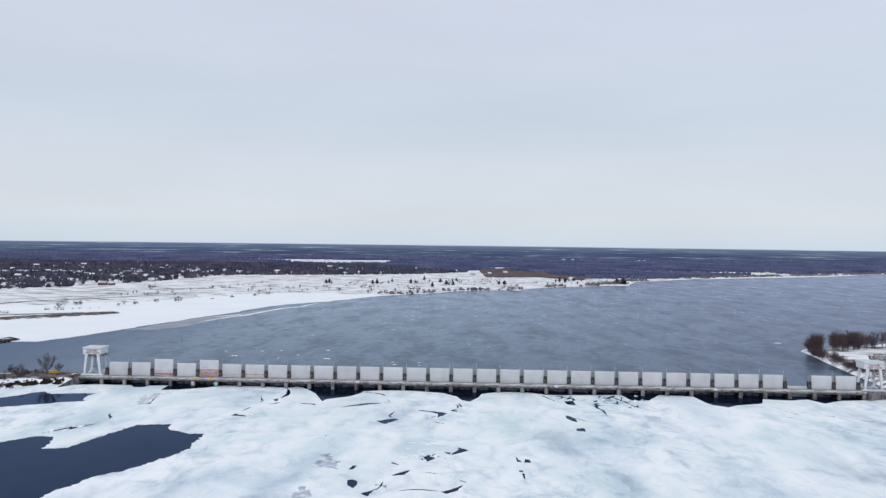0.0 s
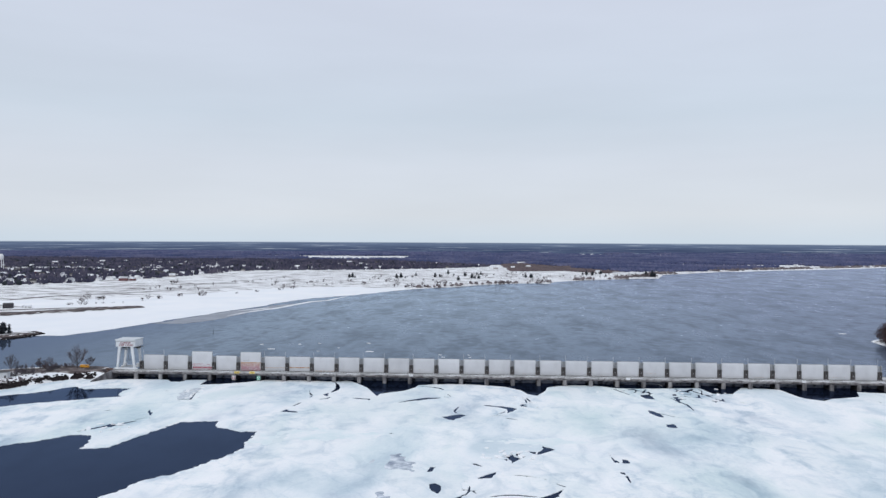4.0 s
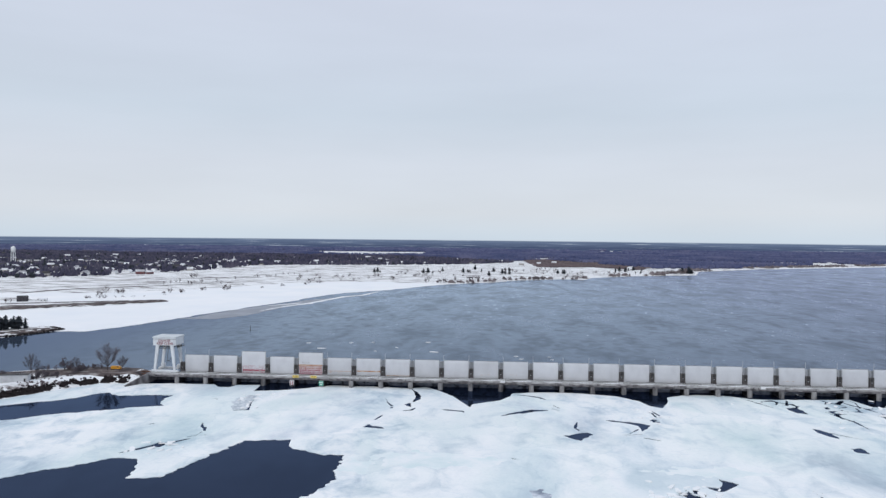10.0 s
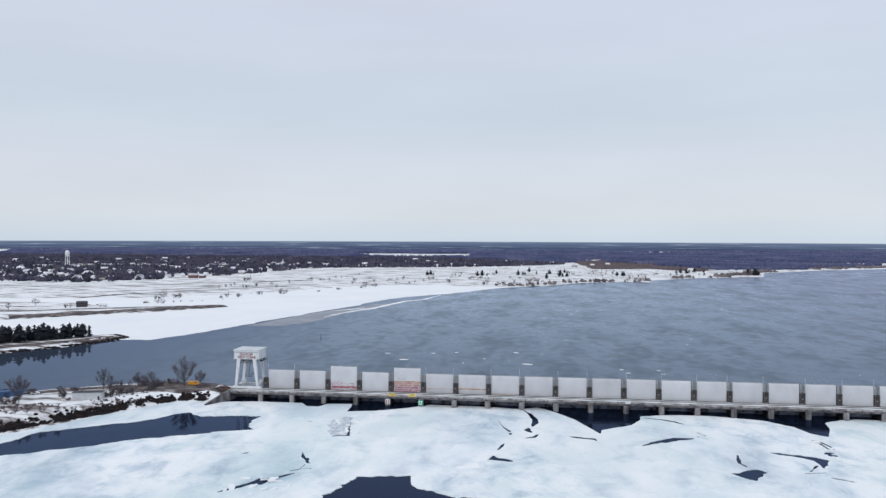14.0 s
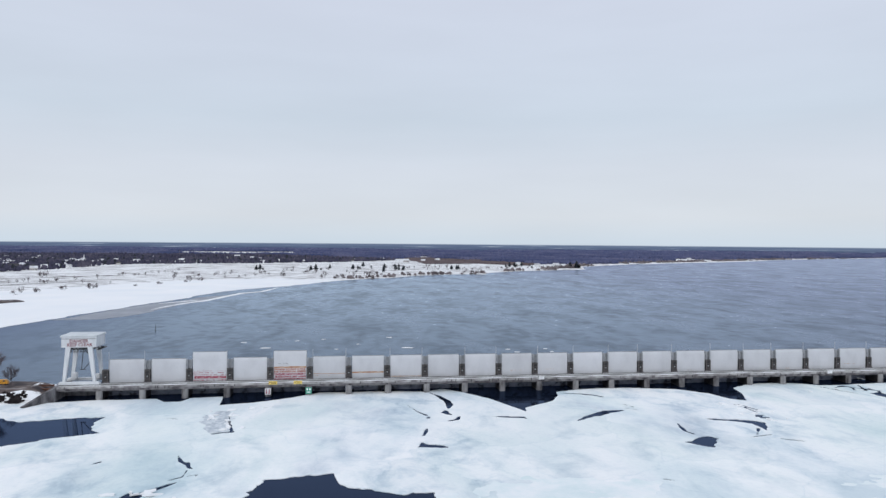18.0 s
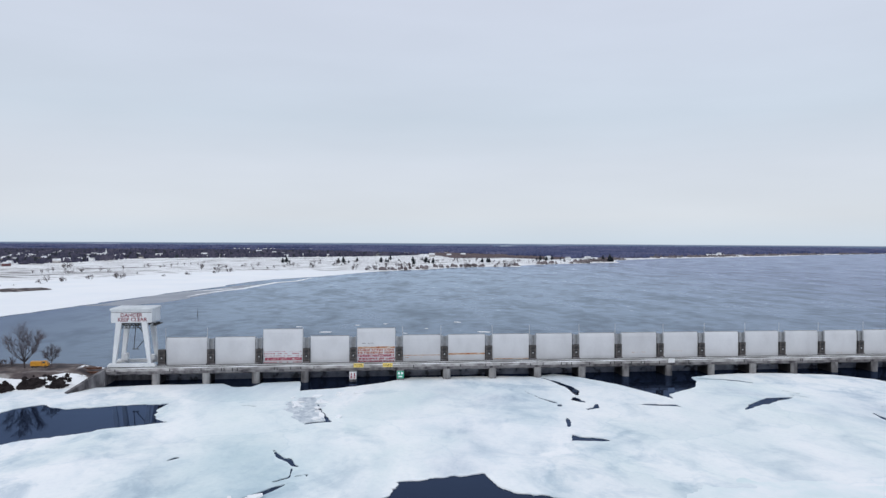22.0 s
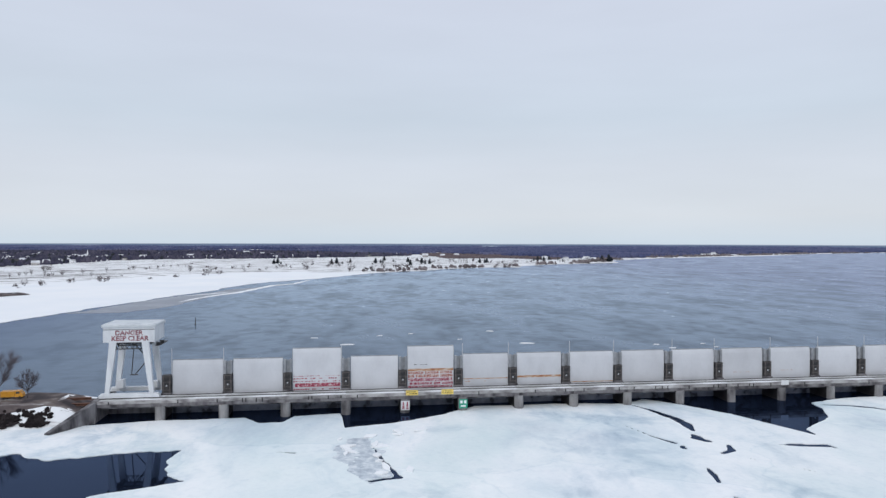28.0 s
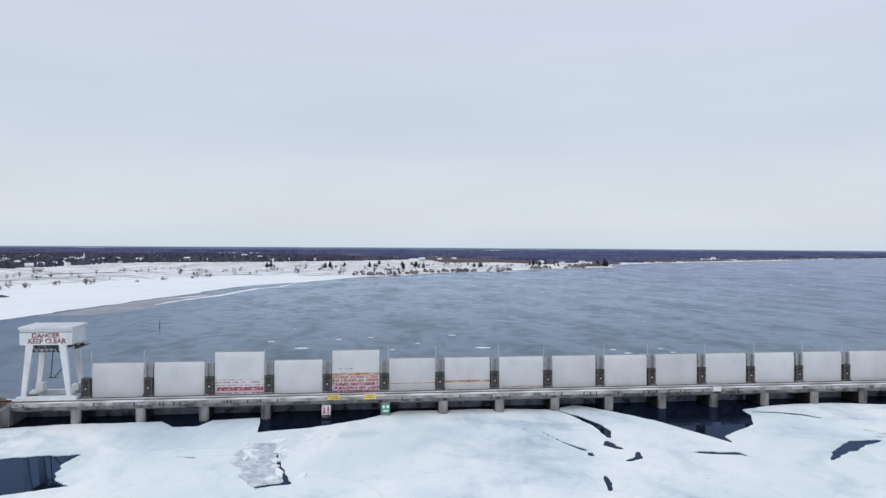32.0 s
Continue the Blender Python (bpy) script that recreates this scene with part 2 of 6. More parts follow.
# far leafless woods, the blue of distance haze put into the base colour
HAZY_WOODS = material("bare_woods", [(0.33, (0.034, 0.048, 0.120)), (0.5, (0.064, 0.076, 0.158)), (0.66, (0.110, 0.114, 0.196))], scale=0.006, rough=0.95, detail=8, fine=0.35)
TOWN_TREES = material("town_twigs", [(0.33, (0.024, 0.024, 0.050)), (0.5, (0.050, 0.048, 0.082)), (0.66, (0.095, 0.087, 0.122))], scale=0.02, rough=0.95, detail=8, fine=0.35)
SHORE_TWIGS = material("shore_twigs", [(0.33, (0.075, 0.062, 0.066)), (0.5, (0.145, 0.122, 0.126)), (0.66, (0.22, 0.195, 0.198))], scale=0.03, rough=0.95, detail=8, fine=0.35)
RED_TWIG = material("reddish_twigs", grey((0.070, 0.046, 0.052), (0.125, 0.085, 0.090)), scale=0.4, rough=0.95, vary=0.25)
CRANE = material("crane_paint", [(0.3, (0.54, 0.56, 0.585)), (0.5, (0.645, 0.665, 0.69)), (0.7, (0.70, 0.72, 0.74))], scale=0.3, rough=0.5, fine=0.06, stretch=(1, 1, 0.4))
# pier concrete coloured near black, painting the shade below the deck
SHADED_CONCRETE = material("shaded_concrete", grey((0.012, 0.011, 0.013), (0.036, 0.033, 0.037)), scale=0.4, rough=0.7, fine=0.2, stretch=(1, 1, 0.4))
THIN_ICE = material("thin_ice", [(0.35, (0.115, 0.130, 0.170)), (0.52, (0.165, 0.180, 0.225)), (0.7, (0.30, 0.32, 0.36))], scale=0.03, rough=0.35, detail=8, nrough=0.65)
REEDS = material("brown_brush", grey((0.085, 0.066, 0.072), (0.145, 0.110, 0.112)), scale=0.02, rough=0.95, fine=0.25)
ROCK = material("riprap", grey((0.012, 0.009, 0.010), (0.038, 0.030, 0.031)), scale=0.5, rough=0.95, vary=0.3, fine=0.2, spec=0.15)
BRICK = material("house_wall", [(0.3, (0.14, 0.11, 0.10)), (0.5, (0.33, 0.31, 0.30)), (0.7, (0.60, 0.59, 0.58))], scale=0.01, rough=0.9, vary=0.45)
RED_ROOF = material("red_wall", grey((0.12, 0.050, 0.058), (0.17, 0.078, 0.08)), scale=0.1, rough=0.9)
PALE_WALL = material("pale_siding", grey((0.42, 0.43, 0.45), (0.53, 0.54, 0.56)), scale=0.3, rough=0.8, fine=0.08)
DARK_WALL = material("dark_timber", grey((0.028, 0.027, 0.034), (0.060, 0.055, 0.062)), scale=0.4, rough=0.9, fine=0.2)
SNOW_ROOF = material("snow_roof", [(0.35, (0.30, 0.30, 0.32)), (0.5, (0.66, 0.67, 0.70)), (0.7, (0.82, 0.83, 0.84))], scale=0.03, rough=0.9, vary=0.1)
GLASS = material("window_dark", grey((0.02, 0.025, 0.03), (0.05, 0.055, 0.06)), scale=0.3, rough=0.1)
ASPHALT = material("asphalt", grey((0.045, 0.043, 0.042), (0.09, 0.085, 0.08)), scale=0.2, rough=0.95, fine=0.15)


def land_material():
    """Snow over dormant grass: brown streaks where the wind has bared it."""
    m = material("snow_land", [(0.36, (0.09, 0.075, 0.072)), (0.415, (0.20, 0.175, 0.17)), (0.45, (0.50, 0.49, 0.49)), (0.50, (0.81, 0.815, 0.82))],
                 scale=0.052, rough=0.9, detail=12, nrough=0.66, stretch=(0.32, 1.7, 1.0), bump=0.2, bump_scale=0.15, fine=0.05)
    return m


LAND = land_material()


def ice_material():
    """Snow-dusted river ice: teal and grey patches, wind streaks and healed cracks."""
    m = bpy.data.materials.new("river_ice")
    m.use_nodes = True
    n, l = m.node_tree.nodes, m.node_tree.links
    b = n["Principled BSDF"]
    b.inputs["Roughness"].default_value = 0.65
    tc = n.new("ShaderNodeTexCoord")

    def tex(scale, detail, stretch, rough=0.5, turn=0.0, dist=0.0):
        mp = n.new("ShaderNodeMapping")
        mp.inputs["Scale"].default_value = stretch
        mp.inputs["Rotation"].default_value = (0, 0, radians(turn))
        l.new(tc.outputs["Object"], mp.inputs[0])
        t = n.new("ShaderNodeTexNoise")
        for k, v in (("Scale", scale), ("Detail", detail), ("Roughness", rough), ("Distortion", dist)):
            t.inputs[k].default_value = v
        l.new(mp.outputs[0], t.inputs["Vector"])
        return t.outputs["Fac"]

    def ramped(fac, stops):
        r = n.new("ShaderNodeValToRGB")
        e = r.color_ramp.elements
        e[0].position, e[0].color = stops[0][0], (*stops[0][1], 1)
        e[1].position, e[1].color = stops[-1][0], (*stops[-1][1], 1)
        for p, c in stops[1:-1]:
            x = e.new(p)
            x.color = (*c, 1)
        l.new(fac, r.inputs[0])
        return r.outputs[0]

    def times(a, b_):
        x = n.new("ShaderNodeMixRGB")
        x.blend_type = "MULTIPLY"
        x.inputs[0].default_value = 1.0
        l.new(a, x.inputs[1])
        l.new(b_, x.inputs[2])
        return x.outputs[0]

    base = ramped(tex(0.017, 7, (1, 0.5, 1), 0.55, 10, 0.5), [(0.34, (0.60, 0.68, 0.72)), (0.42, (0.735, 0.785, 0.81)), (0.48, (0.825, 0.845, 0.855)), (0.56, (0.88, 0.88, 0.88)), (0.64, (0.78, 0.82, 0.825)), (0.74, (0.69, 0.765, 0.77))])
    teal = ramped(tex(0.008, 7, (1, 0.7, 1), 0.55, -15, 0.6), [(0.50, (1, 1, 1)), (0.58, (0.93, 0.965, 0.96)), (0.70, (0.82, 0.90, 0.895))])
    slush = ramped(tex(0.020, 9, (1, 0.5, 1), 0.58, 25, 0.4), [(0.32, (0.62, 0.67, 0.73)), (0.385, (0.83, 0.865, 0.90)), (0.44, (0.955, 0.97, 0.98)), (0.50, (1.02, 1.02, 1.015))])
    streak = ramped(tex(0.055, 8, (1.0, 0.7, 1), 0.60, 8, 0.6), [(0.34, (0.78, 0.83, 0.865)), (0.42, (0.92, 0.945, 0.96)), (0.49, (1.01, 1.01, 1.01)), (0.8, (1.03, 1.03, 1.02))])
    grain = ramped(tex(0.7, 5, (0.9, 0.8, 1), 0.65), [(0.32, (0.94, 0.95, 0.96)), (0.52, (1, 1, 1)), (0.8, (1, 1, 1))])
    # healed cracks
    warp = n.new("ShaderNodeTexNoise")
    warp.inputs["Scale"].default_value, warp.inputs["Detail"].default_value = 0.06, 4
    l.new(tc.outputs["Object"], warp.inputs["Vector"])
    add = n.new("ShaderNodeVectorMath")
    add.operation = "MULTIPLY_ADD"
    add.inputs[1].default_value = (26, 26, 0)
    l.new(warp.outputs["Color"], add.inputs[0])
    l.new(tc.outputs["Object"], add.inputs[2])
    vo = n.new("ShaderNodeTexVoronoi")
    vo.feature = "DISTANCE_TO_EDGE"
    vo.inputs["Scale"].default_value = 0.021
    l.new(add.outputs[0], vo.inputs["Vector"])
    crack = ramped(vo.outputs["Distance"], [(0.0, (0.90, 0.93, 0.945)), (0.006, (0.96, 0.97, 0.98)), (0.018, (1, 1, 1))])
    vp = n.new("ShaderNodeTexVoronoi")
    vp.inputs["Scale"].default_value = 0.021
    l.new(add.outputs[0], vp.inputs["Vector"])
    pl = n.new("ShaderNodeSeparateColor")
    l.new(vp.outputs["Color"], pl.inputs[0])
    plate = ramped(pl.outputs[0], [(0.0, (0.91, 0.935, 0.94)), (0.45, (0.98, 0.985, 0.985)), (1.0, (1, 1, 1))])
    mottle = ramped(tex(0.085, 8, (1.0, 0.75, 1), 0.62, 20, 0.5), [(0.34, (0.66, 0.73, 0.79)), (0.43, (0.85, 0.89, 0.92)), (0.51, (1, 1, 1)), (0.8, (1.02, 1.02, 1.02))])
    where = n.new("ShaderNodeMixRGB")            # only in some fields of the sheet
    where.inputs[1].default_value = (1, 1, 1, 1)
    l.new(ramped(tex(0.010, 5, (1, 0.6, 1), 0.5, 40, 0.3), [(0.44, (0, 0, 0)), (0.56, (1, 1, 1))]), where.inputs[0])
    l.new(mottle, where.inputs[2])
    out = times(times(times(times(times(times(times(base, teal), slush), streak), where.outputs[0]), grain), crack), plate)
    l.new(out, b.inputs["Base Color"])
    bp = n.new("ShaderNodeBump")
    bp.inputs["Strength"].default_value, bp.inputs["Distance"].default_value = 1.0, 0.4
    l.new(tex(0.14, 8, (1.0, 0.8, 1), 0.6), bp.inputs["Height"])
    l.new(bp.outputs[0], b.inputs["Normal"])
    return m


ICE = ice_material()


def water_material(name, deep, tint, rough, waves, gusts):
    """Dark water under a Fresnel gloss; gusts: how far the gloss colour varies in patches, painting ripple sheen."""
    m = bpy.data.materials.new(name)
    m.use_nodes = True
    n, l = m.node_tree.nodes, m.node_tree.links
    n.clear()
    out = n.new("ShaderNodeOutputMaterial")
    mix = n.new("ShaderNodeMixShader")
    fres = n.new("ShaderNodeFresnel")
    fres.inputs["IOR"].default_value = 1.33
    dif = n.new("ShaderNodeBsdfDiffuse")
    dif.inputs["Color"].default_value = (*deep, 1)
    glo = n.new("ShaderNodeBsdfGlossy")
    tc = n.new("ShaderNodeTexCoord")

    def tex(scale, stretch, turn, detail, dist):
        mp = n.new("ShaderNodeMapping")
        mp.inputs["Scale"].default_value = stretch
        mp.inputs["Rotation"].default_value = (0, 0, radians(turn))
        l.new(tc.outputs["Object"], mp.inputs[0])
        t = n.new("ShaderNodeTexNoise")
        t.inputs["Scale"].default_value, t.inputs["Detail"].default_value, t.inputs["Distortion"].default_value = scale, detail, dist
        l.new(mp.outputs[0], t.inputs["Vector"])
        return t.outputs["Fac"]

    patch = tex(0.026, (1.0, 0.45, 1.0), 14, 4, 0.3)
    ruffle = tex(0.12, (0.9, 0.55, 1.0), 18, 5, 0.2)
    both = n.new("ShaderNodeMath")
    both.operation = "MULTIPLY_ADD"
    both.inputs[1].default_value = 0.85
    l.new(ruffle, both.inputs[0])
    l.new(patch, both.inputs[2])
    rp = n.new("ShaderNodeValToRGB")
    e = rp.color_ramp.elements
    e[0].position, e[0].color = 0.70, (*[v * (1 - gusts) for v in tint], 1)
    e[1].position, e[1].color = 1.18, (*[min(1.0, v * (1 + gusts)) for v in tint], 1)
    l.new(both.outputs[0], rp.inputs[0])
    if gusts > 0.1:      # calm in the lee of the bank; darker reflection painted into the gloss colour
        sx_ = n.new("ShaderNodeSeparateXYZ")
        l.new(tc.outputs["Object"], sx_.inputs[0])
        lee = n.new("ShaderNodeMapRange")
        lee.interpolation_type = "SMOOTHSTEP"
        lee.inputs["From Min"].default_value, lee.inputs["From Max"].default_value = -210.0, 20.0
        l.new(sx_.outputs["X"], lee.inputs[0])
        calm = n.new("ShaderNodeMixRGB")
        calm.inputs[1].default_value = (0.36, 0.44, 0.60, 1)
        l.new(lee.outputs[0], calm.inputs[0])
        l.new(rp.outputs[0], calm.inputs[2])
        wind = n.new("ShaderNodeMapRange")       # gloss colour dimmed towards +x, painting a darker reflection on the open reach
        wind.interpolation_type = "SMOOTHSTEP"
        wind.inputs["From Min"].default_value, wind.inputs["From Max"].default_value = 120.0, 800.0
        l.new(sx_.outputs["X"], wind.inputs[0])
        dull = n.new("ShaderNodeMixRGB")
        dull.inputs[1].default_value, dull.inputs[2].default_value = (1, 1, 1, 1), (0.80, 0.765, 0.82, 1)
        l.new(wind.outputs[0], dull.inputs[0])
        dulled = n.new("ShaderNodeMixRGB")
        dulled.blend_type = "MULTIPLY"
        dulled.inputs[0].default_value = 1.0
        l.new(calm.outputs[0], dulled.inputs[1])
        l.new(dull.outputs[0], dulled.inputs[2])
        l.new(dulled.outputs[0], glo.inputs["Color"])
    else:
        l.new(rp.outputs[0], glo.inputs["Color"])
    rr = n.new("ShaderNodeMapRange")
    rr.inputs["From Min"].default_value, rr.inputs["From Max"].default_value = 0.66, 1.22
    rr.inputs["To Min"].default_value, rr.inputs["To Max"].default_value = rough * 0.8, rough * 1.2
    l.new(both.outputs[0], rr.inputs[0])
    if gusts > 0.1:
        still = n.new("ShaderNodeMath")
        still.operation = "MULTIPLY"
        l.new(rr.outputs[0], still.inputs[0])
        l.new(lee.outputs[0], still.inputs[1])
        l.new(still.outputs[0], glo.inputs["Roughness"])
    else:
        l.new(rr.outputs[0], glo.inputs["Roughness"])
    if waves:
        bp = n.new("ShaderNodeBump")
        bp.inputs["Strength"].default_value, bp.inputs["Distance"].default_value = 1.0, waves
        l.new(tex(0.22, (0.6, 1.0, 1.0), 0, 2, 0.0), bp.inputs["Height"])
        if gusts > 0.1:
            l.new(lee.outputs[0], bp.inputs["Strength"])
        for sh in (fres, dif, glo):
            l.new(bp.outputs[0], sh.inputs["Normal"])
    l.new(fres.outputs[0], mix.inputs[0])
    l.new(dif.outputs[0], mix.inputs[1])
    l.new(glo.outputs[0], mix.inputs[2])
    l.new(mix.outputs[0], out.inputs[0])
    return m


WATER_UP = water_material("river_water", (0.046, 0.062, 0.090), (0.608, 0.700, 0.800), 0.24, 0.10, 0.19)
WATER_DOWN = water_material("calm_water", (0.006, 0.009, 0.018), (0.29, 0.40, 0.64), 0.03, 0.0, 0.05)


# ---- mesh helpers ----
class Form:
    """Gathers vertices and faces of one mesh."""

    def __init__(self):
        self.v, self.f = [], []

    def box(self, x0, x1, y0, y1, z0, z1):
        return self.hexa([(x0, y0, z0), (x1, y0, z0), (x1, y1, z0), (x0, y1, z0), (x0, y0, z1), (x1, y0, z1), (x1, y1, z1), (x0, y1, z1)])

    def hexa(self, c):
        n = len(self.v)
        self.v += list(c)
        self.f += [tuple(n + i for i in q) for q in ((3, 2, 1, 0), (4, 5, 6, 7), (0, 1, 5, 4), (1, 2, 6, 5), (2, 3, 7, 6), (3, 0, 4, 7))]
        return self

    def rod(self, a, b, r0, r1=None, sides=6, caps=False):
        a, b = Vector(a), Vector(b)
        r1 = r0 if r1 is None else r1
        d = (b - a).normalized()
        u = d.orthogonal().normalized()
        w = d.cross(u)
        n = len(self.v)
        for p, r in ((a, r0), (b, r1)):
            for i in range(sides):
                t = 2 * math.pi * i / sides
                self.v.append(tuple(p + r * (math.cos(t) * u + math.sin(t) * w)))
        for i in range(sides):
            j = (i + 1) % sides
            self.f.append((n + i, n + j, n + sides + j, n + sides + i))
        if caps:
            self.f += [tuple(n + i for i in reversed(range(sides))), tuple(n + sides + i for i in range(sides))]
        return self

    def prism(self, outline, z0, z1):
        """Upright walls and lids over a plan outline, counter-clockwise."""
        n, k = len(self.v), len(outline)
        self.v += [(x, y, z0) for x, y in outline] + [(x, y, z1) for x, y in outline]
        self.f += [(n + i, n + (i + 1) % k, n + k + (i + 1) % k, n + k + i) for i in range(k)]
        self.f += [tuple(n + i for i in reversed(range(k))), tuple(n + k + i for i in range(k))]
        return self

    def loft(self, rings, closed_ends=True):
        """Joins rings of equal length."""
        n, k = len(self.v), len(rings[0])
        for r in rings:
            self.v += [tuple(p) for p in r]
        for s in range(len(rings) - 1):
            for i in range(k):
                j = (i + 1) % k
                self.f.append((n + s * k + i, n + s * k + j, n + (s + 1) * k + j, n + (s + 1) * k + i))
        if closed_ends:
            self.f += [tuple(n + i for i in reversed(range(k))), tuple(n + (len(rings) - 1) * k + i for i in range(k))]
        return self

    def mesh(self, name, mat):
        me = bpy.data.meshes.new(name)
        me.from_pydata(self.v, [], self.f)
        me.materials.append(mat)
        return me


def mesh_thing(name, form, mat, label="", category="", group="", kind=""):
    return tagged(new(name, form.mesh(name, mat)), label, category, group, kind)


def part(name, form, mat, parent, label=""):
    me = form if isinstance(form, bpy.types.Mesh) else form.mesh(name, mat)
    ob = new(name, me)
    ob.parent = parent
    return tagged(ob, label)


def empty(name, m, label="", category="", group="", kind=""):
    ob = new(name)
    ob.matrix_basis = m
    return tagged(ob, label, category, group, kind)


def big_mesh(name, verts, faces, mat):
    """A mesh from arrays of vertices and of equal-sided faces."""
    me = bpy.data.meshes.new(name)
    me.from_pydata(verts.tolist() if hasattr(verts, "tolist") else verts, [], faces.tolist() if hasattr(faces, "tolist") else faces)
    me.materials.append(mat)
    return me


# ---- plan fields ----
def polygon_distance(px, py, poly):
    """Signed distance to a closed outline, positive inside."""
    d = np.full(px.shape, 1e18)
    inside = np.zeros(px.shape, bool)
    n = len(poly)
    for i in range(n):
        (ax, ay), (bx, by) = poly[i], poly[(i + 1) % n]
        ex, ey = bx - ax, by - ay
        t = np.clip(((px - ax) * ex + (py - ay) * ey) / max(ex * ex + ey * ey, 1e-9), 0, 1)
        d = np.minimum(d, (px - ax - t * ex) ** 2 + (py - ay - t * ey) ** 2)
        cross = (ay > py) != (by > py)
        with np.errstate(divide="ignore", invalid="ignore"):
            inside ^= cross & (px < ex * (py - ay) / (by - ay if by != ay else 1e-9) + ax)
    return np.where(inside, 1, -1) * np.sqrt(d)


def line_distance(px, py, line):
    """Distance to an open line whose points carry a half-width: x, y, w. Positive within the width."""
    best = np.full(px.shape, -1e9)
    for (ax, ay, aw), (bx, by, bw) in zip(line, line[1:]):
        ex, ey = bx - ax, by - ay
        t = np.clip(((px - ax) * ex + (py - ay) * ey) / max(ex * ex + ey * ey, 1e-9), 0, 1)
        best = np.maximum(best, aw + t * (bw - aw) - np.hypot(px - ax - t * ex, py - ay - t * ey))
    return best


_rs = np.random.RandomState(7)
_lattice = _rs.rand(256, 256)


def value_noise(px, py, size, octaves=3):
    """Smooth noise of about -1 to 1 with the given cell size in metres."""
    out, amp, tot = 0.0, 1.0, 0.0
    for o in range(octaves):
        qx, qy = px / size + 31.7 * o, py / size + 12.3 * o
        ix, iy = np.floor(qx).astype(int), np.floor(qy).astype(int)
        fx, fy = qx - ix, qy - iy
        fx, fy = fx * fx * (3 - 2 * fx), fy * fy * (3 - 2 * fy)
        g = lambda a, b: _lattice[(ix + a) % 256, (iy + b) % 256]
        out = out + amp * ((g(0, 0) * (1 - fx) + g(1, 0) * fx) * (1 - fy) + (g(0, 1) * (1 - fx) + g(1, 1) * fx) * fy)
        tot += amp
        amp, size = amp * 0.5, size * 0.5
    return out / tot * 2 - 1


def sheet(xs, ys, field, top, bottom):
    """A slab over the part of a grid where field > 0, cut along its zero line, with upright edges."""
    pos = field > 0
    count = pos[:-1, :-1].astype(int) + pos[1:, :-1] + pos[:-1, 1:] + pos[1:, 1:]
    number = np.cumsum(pos.ravel()).reshape(pos.shape) - 1
    gi, gj = np.nonzero(pos)
    verts = np.stack([np.asarray(xs)[gi], np.asarray(ys)[gj], top[gi, gj]], -1).tolist()
    index = {}
    fi, fj = np.nonzero(count == 4)
    faces = np.stack([number[fi, fj], number[fi + 1, fj], number[fi + 1, fj + 1], number[fi, fj + 1]], -1).tolist()

    def grid_vertex(i, j):
        return int(number[i, j])

    def cut_vertex(a, b):
        k = (a, b) if a < b else (b, a)
        if k not in index:
            (i, j), (p, q) = k
            fa, fb = field[i, j], field[p, q]
            t = fa / (fa - fb)
            index[k] = len(verts)
            verts.append((xs[i] + t * (xs[p] - xs[i]), ys[j] + t * (ys[q] - ys[j]), (top[i, j] if pos[i, j] else top[p, q])))
        return index[k]

    def low_vertex(v):
        k = ("low", v)
        if k not in index:
            index[k] = len(verts)
            verts.append((verts[v][0], verts[v][1], bottom))
        return index[k]

    for i, j in zip(*np.nonzero((count > 0) & (count < 4))):
        ring = ((i, j), (i + 1, j), (i + 1, j + 1), (i, j + 1))
        loop, cuts = [], []
        for s in range(4):
            a, b = ring[s], ring[(s + 1) % 4]
            if pos[a]:
                loop.append(grid_vertex(*a))
            if pos[a] != pos[b]:
                c = cut_vertex(a, b)
                loop.append(c)
                cuts.append((c, bool(pos[a])))
        if len(loop) > 2:
            faces.append(tuple(loop))
        for s in range(len(cuts)):
            (c, out), (d, back) = cuts[s], cuts[(s + 1) % len(cuts)]
            if out and not back and len(cuts) >= 2:
                faces.append((c, low_vertex(c), low_vertex(d), d))
    return verts, faces


# ---- plan: x along the dam, y upstream, z = 0 at the water ----
PITCH = 18.6          # metres from pier to pier
BAYS = 32

FAR_SHORE = [(-5200, -1500), (-2600, -200), (-1300, 380), (-720, 560), (-423, 624), (-311, 705), (-252, 818), (-177, 925), (-54, 985), (106, 955),
             (129, 972), (201, 1021), (250, 1105), (346, 1165), (395, 1176), (412, 1160), (443, 1251), (550, 1345), (742, 1440), (814, 1658),
             (938, 1757), (1097, 1907), (1260, 2032), (1395, 2112), (1690, 2288), (2114, 2569), (3500, 3250), (5400, 3900), (5400, 5400), (-5400, 5400)]
JETTY = [(-640, 300), (-470, 292), (-396, 358), (-360, 388), (-321, 421), (-282, 462), (-250, 508), (-250, 516), (-268, 527), (-298, 505), (-344, 482), (-390, 474), (-470, 520), (-640, 520)]
ISLE = [(-218, 217), (-221, 201), (-239, 157), (-265, 123), (-335, 40), (-520, -40), (-560, 60), (-370, 130), (-309, 185), (-272, 208), (-244, 235)]
LEFT_BANK = [(-19.2, 20), (-40, 24), (-62, 26), (-95, 14), (-130, -6), (-190, -50), (-330, -150), (-300, -330), (-170, -190), (-118, -118), (-93, -88),
             (-76, -62), (-60, -36), (-46, -17), (-30, -15), (-21, -12.5), (-19.2, -8)]
RIGHT_BANK = [(598, -11), (612, -14), (680, -70), (900, -330), (1600, -420), (1700, 200), (1150, 400), (830, 335), (745, 272), (700, 252), (676, 250), (663, 241), (660, 208), (652, 161), (648, 124), (645, 96), (643, 65), (636, 30), (622, 14), (600, 12)]


